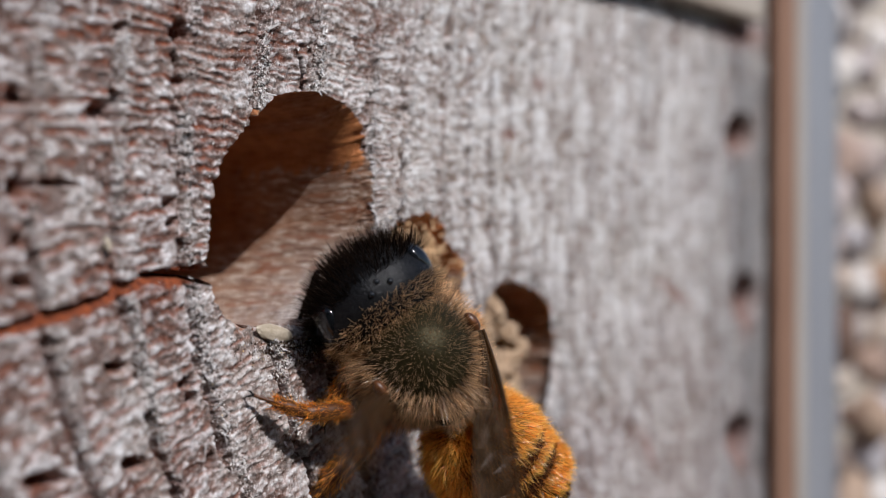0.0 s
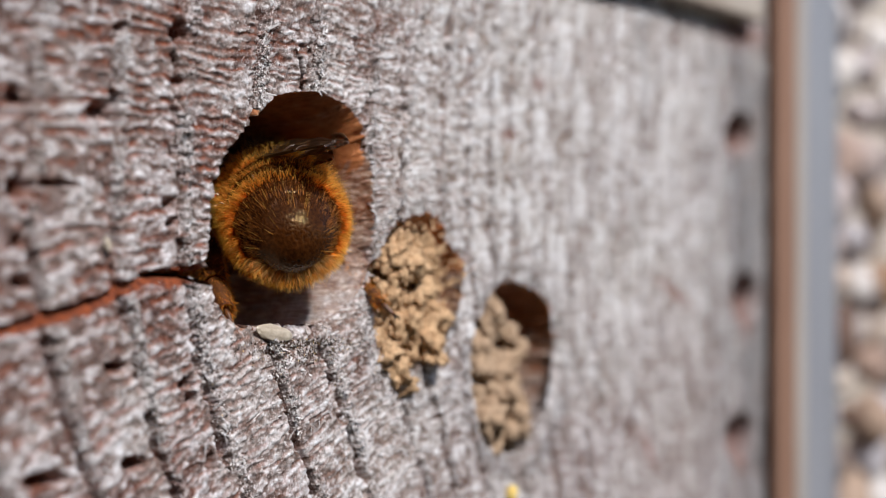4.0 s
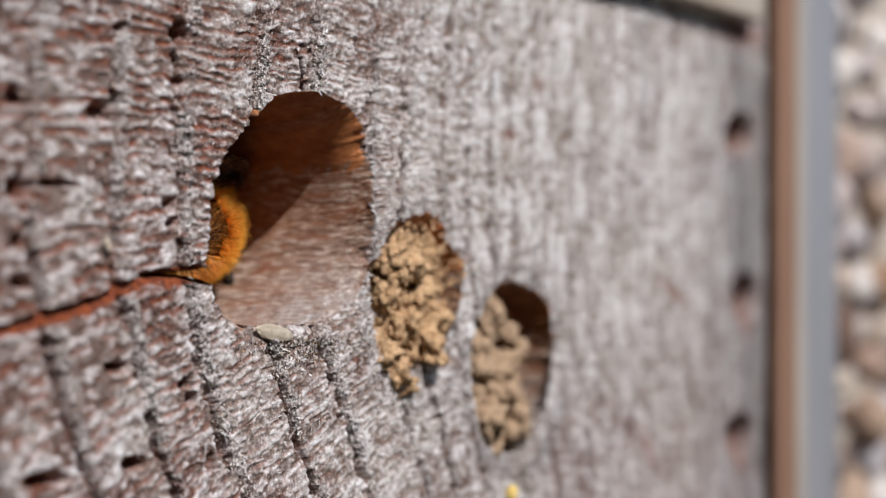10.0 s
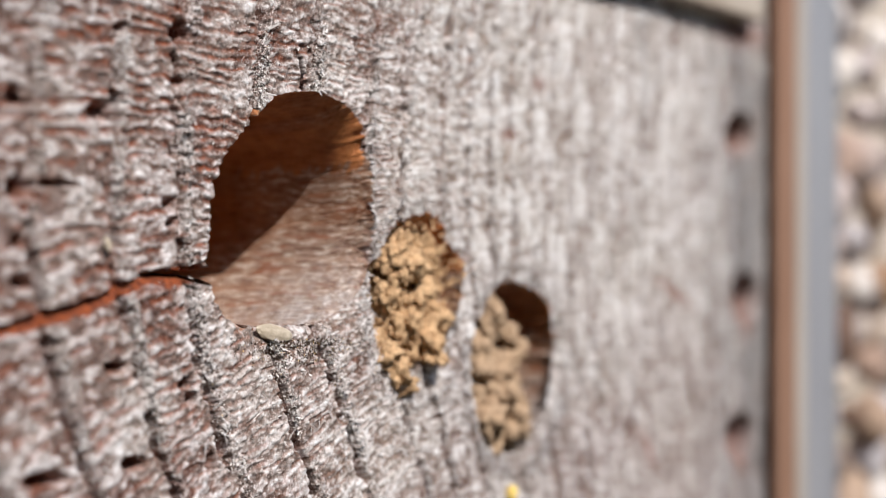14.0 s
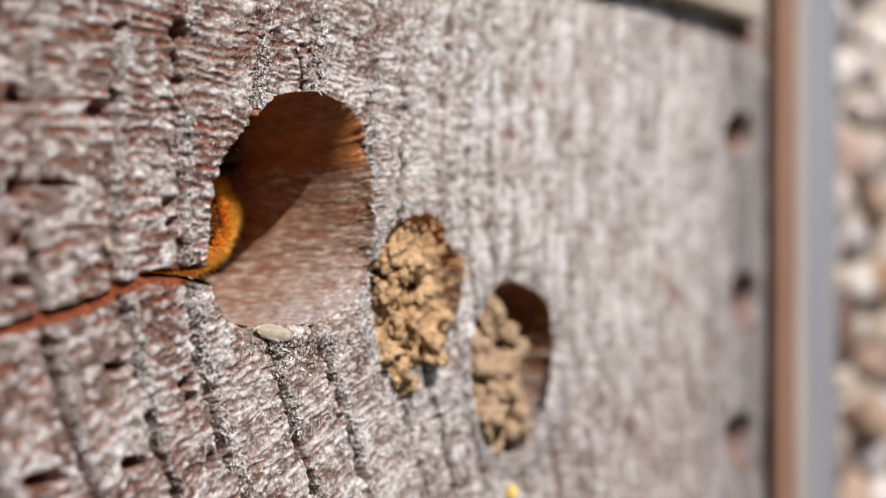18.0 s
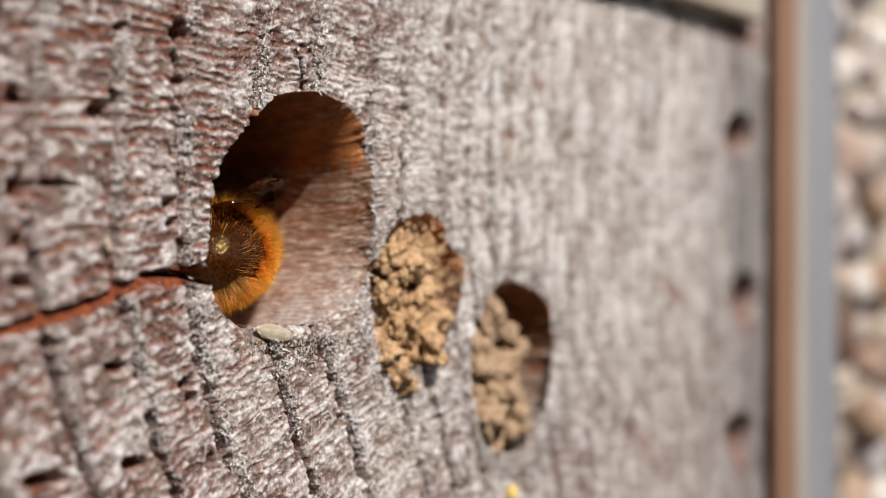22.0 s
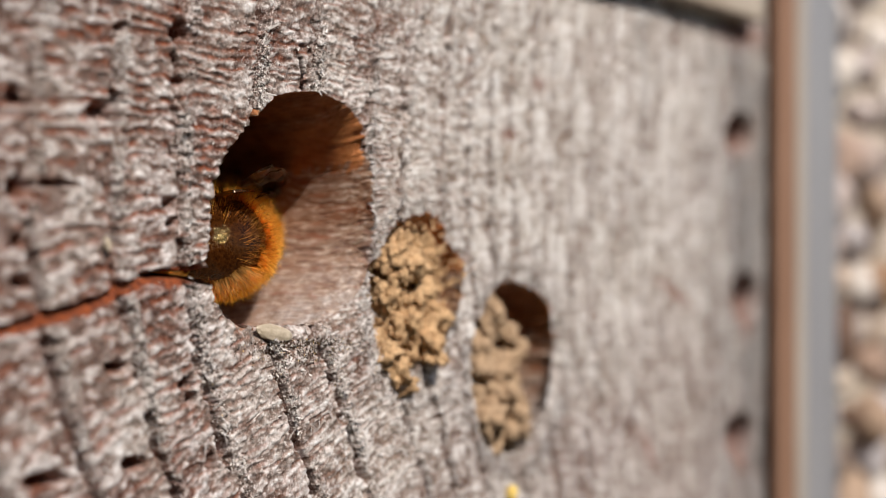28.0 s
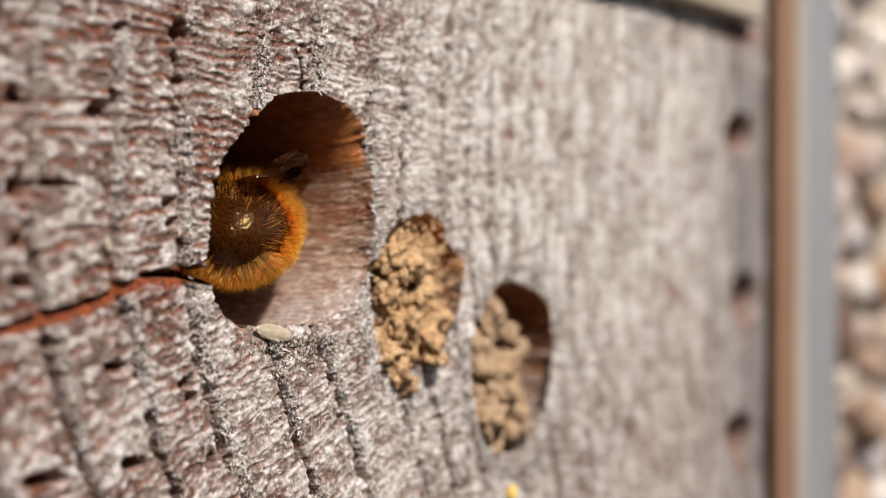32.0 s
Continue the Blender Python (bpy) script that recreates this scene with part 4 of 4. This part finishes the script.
def build_thorax(bee):
    th = part("thorax", blob("thorax", THORAX_C, THORAX_S, BRONZE, 0.03, 56, 40), bee, "bronze-black thorax with tan fur")
    part("scutellum", blob("scutellum", (0.40, 0, 1.15), (0.48, 0.95, 0.45), BRONZE), th)
    for side in (1, -1):
        part("tegula", blob("tegula", (2.45, 1.90 * side, 1.05), (0.40, 0.22, 0.28), LEGSKIN, 0, 20, 14), th)
    d, p, n = sphere_points(24000, THORAX_C, THORAX_S, 71)
    disc = np.hypot((d[:, 0] - 0.58) * 0.95, d[:, 1])
    keep = (d[:, 2] < 0.1) | (disc + 0.05 * np.random.default_rng(2).normal(0, 1, len(d)) > 0.84)
    back = d - np.array([0.45, 0, 0.75])
    back /= np.linalg.norm(back, axis=1, keepdims=True)
    reach = np.where((d[:, 2] > 0.05) & (d[:, 0] < 0.5) & (np.abs(d[:, 1]) > 0.3), 0.42, 0.88)
    hairs("fur", p[keep], n[keep], back[keep], reach[keep], 0.016, TAN, th, 72, 0.34, 0.18)
    keep = (d[:, 2] > 0.1) & (disc < 0.86)
    keep &= np.random.default_rng(3).random(len(d)) < 0.30
    hairs("short_fur", p[keep], n[keep], back[keep], 0.26, 0.009, TAN, th, 73, 0.4, 0.25)
    return th


def build_head(bee):
    head = part("head", blob("head", HEAD_C, HEAD_S, CHITIN, 0.03, 56, 40, (0, 18, 0)), bee, "glossy black head")
    for side in (1, -1):
        part("compound_eye", blob("compound_eye", (4.65, 1.72 * side, -0.45), (0.80, 0.58, 1.40), EYE_MAT, 0, 28, 20, (0, 18, 0)), head)
        part("horn", tube("horn", [(5.1, 0.70 * side, -1.0), (5.55, 0.80 * side, -1.15), (5.95, 0.72 * side, -1.05)], [0.24, 0.17, 0.04], CHITIN), head)
        pts = [(5.95, 0.38 * side, -0.55), (6.35, 0.55 * side, -0.75), (6.60, 0.85 * side, -1.10)]
        part("antenna", tube("antenna", pts, [0.10, 0.09, 0.10], CHITIN), head)
        for j in range(8):
            a = Vector(pts[-1]) + Vector((-0.08, 0.14 * side, -0.24)) * j
            part("antenna_segment", tube("antenna_segment", [a, a + Vector((-0.04, 0.07 * side, -0.12)), a + Vector((-0.075, 0.13 * side, -0.23))], [0.085, 0.115, 0.09], CHITIN), head)
        part("mandible", tube("mandible", [(5.0, 0.7 * side, -1.8), (5.4, 0.5 * side, -2.15), (5.5, 0.1 * side, -2.3)], [0.22, 0.18, 0.05], CHITIN), head)
    for c in ((4.75, 0.0, 1.58), (4.5, 0.38, 1.56), (4.5, -0.38, 1.56)):
        part("ocellus", blob("ocellus", c, (0.11, 0.11, 0.09), EYE_MAT, 0, 14, 10), head)
    d, p, n = sphere_points(9000, HEAD_C, HEAD_S, 81)
    keep = (d[:, 0] > 0.25) | (d[:, 2] < -0.3)
    fwd = np.tile([0.6, 0, 0.5], (len(d), 1))
    hairs("head_hair", p[keep], n[keep], fwd[keep], 0.85, 0.024, SMOKE, head, 82, 0.25, 0.28)
    keep = (d[:, 0] < -0.2) & (d[:, 2] > -0.6)
    hairs("neck_hair", p[keep], n[keep], fwd[keep], 0.55, 0.020, TAN, head, 83, 0.2, 0.25)
    return head


def build_leg(bee, pts, thick, fur, seed):
    """A leg from hip to toe; its thigh is the part, shin, foot, claws and fur belong to it."""
    hip, knee, ankle, toe = [Vector(p) for p in pts]

    def bow(a, b, z):
        m = (a + b) / 2
        return Vector((m.x, m.y, m.z + z))

    leg = part("leg", tube("leg", [hip, bow(hip, knee, 0.08), knee], [0.20 * thick, 0.30 * thick, 0.20 * thick], CHITIN), bee)
    part("tibia", tube("tibia", [knee, bow(knee, ankle, 0.06), ankle], [0.17 * thick, 0.30 * thick, 0.27 * thick], LEGSKIN), leg)
    base = ankle.lerp(toe, 0.60)
    part("basitarsus", tube("basitarsus", [ankle, ankle.lerp(base, 0.5), base], [0.20 * thick, 0.26 * thick, 0.19 * thick], LEGSKIN), leg)
    part("tarsus", tube("tarsus", [base, base.lerp(toe, 0.35), base.lerp(toe, 0.4), base.lerp(toe, 0.7), base.lerp(toe, 0.74), toe], [0.09, 0.10, 0.06, 0.09, 0.06, 0.07], LEGSKIN, 8), leg)
    for side in (-1, 1):
        d = (toe - base).normalized()
        across = d.cross(Vector((0, 0, 1))).normalized()
        part("claw", tube("claw", [toe, toe + d * 0.14 + across * 0.08 * side, toe + d * 0.18 + across * 0.13 * side - Vector((0, 0, 0.09))], [0.04, 0.035, 0.01], CHITIN, 6), leg)
    rng = np.random.default_rng(seed)
    for k, a, b, r, ln in ((1000, knee, ankle, 0.27, 0.42), (600, ankle, base, 0.2, 0.36), (500, hip, knee, 0.24, 0.34)):
        k = int(k * fur)
        a, b = np.array(a), np.array(b)
        d = (b - a) / np.linalg.norm(b - a)
        out = rng.normal(0, 1, (k, 3))
        out -= (out @ d)[:, None] * d
        out /= np.linalg.norm(out, axis=1, keepdims=True)
        p = a + rng.random((k, 1)) * (b - a) + out * r * thick * 0.8
        hairs("leg_hair", p, out, np.tile(d, (k, 1)), ln, 0.020, TAN if ln == 0.34 else RUST, leg, seed + 1, 0.55, 0.2)
    return leg


def wing_outline(x, long, wide):
    """Leading and trailing edge of a wing at x from 0 to 1."""
    tip = np.sqrt(np.clip(1 - x ** 5, 0, 1))
    lead = wide * (0.06 + 0.16 * np.sin(math.pi * x ** 0.9)) * np.sqrt(np.clip(1 - x ** 12, 0, 1))
    trail = -wide * (0.05 + 0.68 * np.sin(0.5 * math.pi * np.clip(x / 0.66, 0, 1)) ** 1.4) * tip
    return lead, trail


def build_wing(bee, name, long, wide, veins):
    """A wing that runs from its root along +x, its trailing edge at -y."""
    nx, ny = 44, 14
    x = np.linspace(0.0, 1.0, nx)
    lead, trail = wing_outline(x, long, wide)
    verts = []
    for i in range(nx):
        for j in range(ny):
            f = j / (ny - 1)
            y = lead[i] + (trail[i] - lead[i]) * f
            z = 0.06 * math.sin(f * 16 + x[i] * 5) * (1 - f) + 0.18 * math.sin(math.pi * x[i]) * (1 - f) + 0.05 * math.sin(x[i] * 30 + f * 9) * f * x[i]
            verts.append((x[i] * long * MM, y * MM, z * MM))
    idx = np.arange(nx * ny).reshape(nx, ny)
    q = np.stack([idx[:-1, :-1], idx[1:, :-1], idx[1:, 1:], idx[:-1, 1:]], -1).reshape(-1, 4)
    wing = part(name, mesh_from(name, verts, q, WING), bee, "smoky translucent wing with dark veins")

    def at(px, f):
        a, b = np.interp(px, x, lead), np.interp(px, x, trail)
        z = 0.06 * math.sin(f * 16 + px * 5) * (1 - f) + 0.18 * math.sin(math.pi * px) * (1 - f) + 0.05 * math.sin(px * 30 + f * 9) * f * px
        return (px * long, a + (b - a) * f, z)

    for line, r in veins:
        pts = []
        for (x0, f0), (x1, f1) in zip(line[:-1], line[1:]):
            for e in np.linspace(0, 1, 6)[:-1]:
                pts.append(at(x0 + (x1 - x0) * e, f0 + (f1 - f0) * e))
        pts.append(at(*line[-1]))
        part("vein", tube("vein", pts, [r] * len(pts), VEIN, 6), wing)
    return wing


FORE_VEINS = ((((0.0, 0.0), (0.3, 0.0), (0.62, 0.0), (0.8, 0.02)), 0.065), (((0.0, 0.3), (0.25, 0.28), (0.48, 0.2), (0.5, 0.02)), 0.05), (((0.0, 0.6), (0.2, 0.7), (0.42, 0.85)), 0.04), (((0.25, 0.28), (0.33, 0.5), (0.42, 0.85)), 0.035), (((0.33, 0.5), (0.55, 0.55), (0.70, 0.62)), 0.035), (((0.48, 0.2), (0.60, 0.32), (0.74, 0.30), (0.80, 0.03)), 0.035), (((0.50, 0.24), (0.53, 0.54)), 0.03), (((0.62, 0.32), (0.63, 0.56)), 0.03), (((0.73, 0.30), (0.72, 0.60)), 0.03), (((0.45, 0.52), (0.50, 0.85)), 0.03), (((0.62, 0.56), (0.66, 0.85)), 0.03))
HIND_VEINS = ((((0.0, 0.0), (0.4, 0.0), (0.75, 0.02)), 0.05), (((0.0, 0.4), (0.35, 0.45), (0.7, 0.4)), 0.035), (((0.35, 0.45), (0.5, 0.8)), 0.03))

LEGS = (
    ("fore", ((2.9, 0.9, -1.3), (3.5, 3.2, -1.5), (5.0, 3.6, -2.3), (6.6, 3.3, -3.2)), 0.95, 0.9),
    ("mid", ((1.8, 0.95, -1.35), (1.7, 2.3, -1.1), (1.0, 2.7, -2.1), (0.5, 2.9, -3.0)), 0.95, 0.6),
    ("hind", ((0.7, 0.85, -1.4), (-0.3, 2.2, -1.1), (-2.0, 2.55, -3.5), (-3.2, 2.35, -5.5)), 1.5, 1.5),
)
# the right hind leg is stretched out sideways
SPREAD_LEG = ((0.7, -0.85, -1.4), (-0.3, -2.1, -1.65), (-1.6, -3.3, -2.5), (-2.9, -4.25, -3.0))


def build_bee():
    bee = tagged(new("mason_bee"), "mason bee with golden banded abdomen and glossy black head", "bee")
    made = {"bee": bee, "abdomen": build_abdomen(bee)}
    build_thorax(bee)
    made["head"] = build_head(bee)
    for i, (name, pts, thick, fur) in enumerate(LEGS):
        for side in (1, -1):
            shape = [(x, y * side, z) for x, y, z in pts]
            if (name, side) == ("hind", -1):
                shape, thick, fur = SPREAD_LEG, 0.9, 0.6
            made[name, side] = build_leg(bee, shape, thick, fur, 100 + i * 10 + side)
    for side in (1, -1):
        made["forewing", side] = build_wing(bee, "forewing", 9.0, 2.05, FORE_VEINS)
        made["hindwing", side] = build_wing(bee, "hindwing", 5.6, 1.6, HIND_VEINS)
    return made


BEE = build_bee()


def wing_pose(side, root, back, out, lift, twist):
    """A wing's pose in the bee's space: how far it points back, out and up; twist turns its blade."""
    x = Vector((-back, out * side, lift)).normalized()
    z = Vector((0, 0, -side)) + x * x.z * side
    z.normalize()
    y = z.cross(x)
    m = Matrix((x, y, z)).transposed()
    m = m @ Euler((radians(twist), 0, 0)).to_matrix()
    return Matrix.LocRotScale(Vector((root[0], root[1] * side, root[2])) * MM, m.to_quaternion(), None)


# seconds; belly centre along, up and out of the face; yaw, pitch and roll of the bee; droop, twist and swing of the abdomen
BEE_ROWS = (
    (0.0, 6.16, -8.91, 4.37, -75, 53, -107, 0, -5, 9),
    (0.034, 6.08, -8.91, 4.36, -74, 53, -107, 0, -5, 8),
    (0.1, 5.51, -8.48, 4.0, -50, 48, -97, 8, -3, -25),
    (0.2, 4.63, -6.55, 3.6, -48, 47, -95, 11, -3, -27),
    (0.3, 4.25, -6.15, 3.4, -46, 47, -93, 14, -4, -27),
    (0.4, 3.21, -5.46, 3.0, -39, 47, -87, 20, -4, -25),
    (0.5, 2.97, -5.04, 2.6, -30, 49, -79, 28, -4, -20),
    (0.6, 2.71, -4.35, 2.3, -25, 49, -68, 36, -10, -10),
    (1.0, 2.85, -4.15, 2.0, -20, 49, -60, 43, -21, 0),
    (2.0, 2.74, -4.15, 1.95, -20, 49, -60, 43, -21, 0),
    (2.2, 2.3, -3.2, 1.8, -17, 42, -50, 31, -17, 0),
    (2.4, 2.15, -2.9, 1.8, -16, 40, -48, 31, -17, 0),
    (2.6, 1.67, -1.93, 1.5, -8, 26, -26, 24, -8, 0),
    (2.8, 0.72, -1.6, 1.0, 13, 15, -32, 17, -2, 0),
    (3.0, 0.62, -1.05, 0.4, 24, 9, -24, 16, 0, 0),
    (3.2, 0.37, -0.45, 0, 30, 8, -15, 14, 0, 0),
    (3.5, 0.37, -0.3, -0.2, 35, 7, -8, 13, 0, 0),
    (5.5, 0.25, 0.56, -1.94, 50, -3, 0, 3, 0, 0),
    (6, 0.22, 0.66, -2.1, 50, -3, 0, 3, 0, 0),
    (6.5, 0.2, 0.66, -2.17, 50, -3, 0, 3, 0, 0),
    (7, 0.15, 0.37, -2.42, 50, -3, 0, 3, 0, 0),
    (7.5, -0.01, -0.68, -3.31, 50, -3, 0, 3, 0, 0),
    (8, -0.15, -0.78, -4.09, 50, -3, 0, 3, 0, 0),
    (8.5, -0.2, -0.62, -4.34, 50, -3, 0, 3, 0, 0),
    (9, -0.25, -0.49, -4.6, 50, -3, 0, 3, 0, 0),
    (9.5, -0.27, -0.43, -4.7, 50, -3, 0, 3, 0, 0),
    (10, -0.33, -0.45, -4.96, 50, -3, 0, 3, 0, 0),
    (10.6, -0.44, -0.48, -5.59, 50, -3, 0, 3, 0, 0),
    (11.1, -0.78, -0.37, -7.12, 50, -3, 0, 3, 0, 0),
    (12, -1.19, -0.33, -8.71, 50, -3, 0, 3, 0, 0),
    (16.3, -1.07, -0.17, -8.26, 50, -3, 0, 3, 0, 0),
    (16.8, -0.8, 0.1, -7.17, 50, -3, 0, 3, 0, 0),
    (17, -0.64, 0.07, -6.43, 50, -3, 0, 3, 0, 0),
    (17.2, -0.4, 0.06, -5.24, 50, -3, 0, 3, 0, 0),
    (18, -0.4, -0.09, -5.24, 50, -3, 0, 3, 0, 0),
    (18.5, -0.29, -0.35, -4.77, 50, -3, 0, 3, 0, 0),
    (19, -0.24, -0.54, -4.52, 50, -3, 0, 3, 0, 0),
    (19.5, -0.21, -0.68, -4.39, 50, -3, 0, 3, 0, 0),
    (20, -0.14, -0.88, -4.07, 50, -3, 0, 3, 0, 0),
    (20.5, -0.08, -1.07, -3.76, 50, -3, 0, 3, 0, 0),
    (21, -0.06, -1.17, -3.64, 50, -3, 0, 3, 0, 0),
    (22, -0.04, -1.17, -3.54, 50, -3, 0, 3, 0, 0),
    (23, -0.04, -1.13, -3.51, 50, -3, 0, 3, 0, 0),
    (24, -0.06, -1.09, -3.62, 50, -3, 0, 3, 0, 0),
    (25, -0.01, -1.17, -3.32, 50, -3, 0, 3, 0, 0),
    (25.5, -0.01, -1.13, -3.32, 50, -3, 0, 3, 0, 0),
    (27.5, -0.02, -0.94, -3.41, 50, -3, 0, 3, 0, 0),
    (28, -0.03, -0.82, -3.48, 50, -3, 0, 3, 0, 0),
    (28.5, 0.01, -0.7, -3.28, 50, -3, 0, 3, 0, 0),
    (29, 0.05, -0.63, -3, 50, -3, 0, 3, 0, 0),
    (29.5, 0.02, -0.55, -3.19, 50, -3, 0, 3, 0, 0),
    (30, 0.04, -0.59, -3.05, 50, -3, 0, 3, 0, 0),
    (30.5, 0.03, -0.61, -3.12, 50, -3, 0, 3, 0, 0),
    (31, -0.04, -0.68, -3.53, 50, -3, 0, 3, 0, 0),
    (31.5, -0.03, -0.65, -3.46, 50, -3, 0, 3, 0, 0),
    (32, 0.13, -0.34, -2.6, 50, -3, 0, 3, 0, 0),
)


def belly_pose(droop, twist, swing):
    return Matrix.Translation(Vector((-0.55, 0, 0)) * MM) @ pose(0, 0, 0, twist, -droop, swing)


def bee_pose(u, v, n, yaw, pitch, roll, droop, twist, swing):
    turn = pose(0, 0, 0, 0, 0, 90 - yaw) @ pose(0, 0, 0, 0, -pitch, 0) @ pose(0, 0, 0, roll, 0, 0)
    return FACE @ Matrix.Translation(on_face(u, v, n) - turn @ (belly_pose(droop, twist, swing) @ (Vector((-2.9, 0, -0.2)) * MM))) @ turn


# seconds; left and right wing: how far back, out and up, and the twist
FOLDS = (
    (0.5, (0.62, -0.38, 0.69, 0), (0.56, 0.01, 0.83, 3)), (0.7, (0.66, -0.44, 0.55, 0), (0.62, 0.03, 0.76, 3)), (1.0, (0.76, -0.60, 0.02, 2), (0.81, 0.08, 0.58, -36)),
    (1.4, (0.86, -0.50, 0.03, -4), (0.92, 0.07, 0.38, -48)), (2.0, (0.84, -0.54, 0.04, -9), (0.86, 0.05, 0.50, -44)), (2.4, (0.86, -0.50, -0.02, 8), (0.92, -0.02, 0.40, 0)),
    (2.8, (0.81, -0.58, -0.05, -5), (1.0, 0.02, 0.05, 0)), (3.0, (0.88, -0.48, -0.05, 4), (1.0, 0.02, -0.02, 8)), (3.5, (0.94, -0.35, 0.03, 14), (1.0, -0.03, 0.04, 18)),
    (5.5, (0.95, -0.30, -0.08, 5), (0.99, 0.05, -0.08, 18)), (8.0, (0.95, -0.30, -0.04, 5), (0.99, 0.02, 0.05, 18)), (32.0, (0.95, -0.30, -0.04, 5), (0.99, 0.02, 0.05, 18)),
)


def motions():
    """All that moves: the bee, its abdomen, wings and legs."""
    walk(BEE["bee"], [(r[0], bee_pose(*r[1:])) for r in BEE_ROWS])
    walk(BEE["abdomen"], [(r[0], belly_pose(*r[7:])) for r in BEE_ROWS])
    for side in (1, -1):
        for name, root, drop in (("forewing", (2.2, 1.92, 1.40), 0.0), ("hindwing", (1.7, 1.80, 1.20), -0.05)):
            rows = []
            for i in range(-1, 13):
                beat = 0.15 + 0.75 * math.sin(1.9 * i)
                if side == 1:
                    back, out, lift = {-1: (-0.85, 0.20, 0.55), 0: (-0.37, 0.38, 0.85), 1: (0.25, 0.45, 0.85)}.get(i, (0.80, -0.05, 0.10 + beat))
                else:
                    back, out, lift = {-1: (0.80, -0.55, 0.25), 0: (0.80, -0.35, 0.10), 1: (0.80, -0.10, 0.20)}.get(i, (0.80, 0.28, 0.75 + beat))
                rows.append((i / 30, wing_pose(side, root, back, out, lift + drop, -20 if side == -1 and i < 2 else 0)))
            for t, left, right in FOLDS:
                back, out, lift, twist = left if side == 1 else right
                rows.append((t, wing_pose(side, root, back, out, lift + drop, twist)))
            walk(BEE[name, side], rows)
    # the head bends down as the bee enters
    neck = Vector((3.0, 0, -0.2)) * MM
    walk(BEE["head"], [(t, Matrix.Translation(neck - Vector((back, 0, 0.5 * back)) * MM) @ pose(0, 0, 0, 0, nod, 0) @ Matrix.Translation(-neck)) for t, nod, back in ((0.0, 30, 0.0), (0.4, 5, 0.1), (0.8, 50, 0.7), (2.4, 50, 0.7), (3.2, 15, 0.3), (32.0, 10, 0.3))])
    hip = Vector((1.8, 0.95, -1.35)) * MM
    walk(BEE["mid", 1], [(t, Matrix.Translation(hip) @ pose(0, 0, 0, a, b, c) @ Matrix.Translation(-hip)) for t, a, b, c in ((0.0, 4, 62, -43), (0.3, 10, 20, -30), (1.0, 17, -10, -18), (2.4, 17, -10, -18), (3.5, 10, -40, 0), (5.5, 0, -50, 0), (32.0, 0, -50, 0))])
    for side in (1, -1):
        h = Vector((2.9, 0.9 * side, -1.3)) * MM
        tucked = (0, 0, -55 * side)
        if side == 1:
            rows = ((0.0, (28, -26, 30)), (0.2, (28, -26, 30)), (0.7, tucked), (32.0, tucked))
        else:
            rows = ((0.0, (9, 26, -120)), (0.2, (9, 26, -120)), (0.4, (5, 12, -60)), (0.55, (0, 0, 0)), (0.75, tucked), (32.0, tucked))
        walk(BEE["fore", side], [(t, Matrix.Translation(h) @ pose(0, 0, 0, a, b, c) @ Matrix.Translation(-h)) for t, (a, b, c) in rows])
    # hind legs: seconds, roll, swing and turn at the hip, and how far the hip reaches out
    for side, rows in ((1, ((0.0, 20, 27, -39), (0.4, 20, 10, -15), (1.0, 45, -3, 0), (2.2, 45, -3, 0), (2.6, 30, -5, 12), (2.8, 60, -10, 24, -0.4, 0.7, 0), (3.0, 45, -15, 38, -1, 1.5, -0.2), (3.2, 38, -4, 44, -1, 1.3, -1.2), (3.5, 28, 22, 33, -1, 0.6, -1.2), (4.5, -15, 17, 0, -0.4, 0.2, -0.4), (5.5, -60, 12, -35), (7.0, -60, 12, -35), (9.0, -55, -40, -10), (12.0, -60, -65, 0), (32.0, -60, -70, 0))),
                       (-1, ((0.0, 55, -50, 0), (3.0, 50, -40, 0), (3.5, 30, -25, 0), (5.5, 0, 0, 0), (7.0, 0, 0, 0), (8.0, -14, 0, 0), (9.4, -22, 0, 0), (10.0, 20, -25, 0), (10.6, 55, -60, 0), (16.0, 60, -70, 0), (32.0, 60, -70, 0)))):
        h = Vector((0.7, 0.85 * side, -1.4)) * MM
        walk(BEE["hind", side], [(t, Matrix.Translation(h + Vector(reach or (0, 0, 0)) * MM) @ pose(0, 0, 0, a, b, c) @ Matrix.Translation(-h)) for t, a, b, c, *reach in rows])


motions()
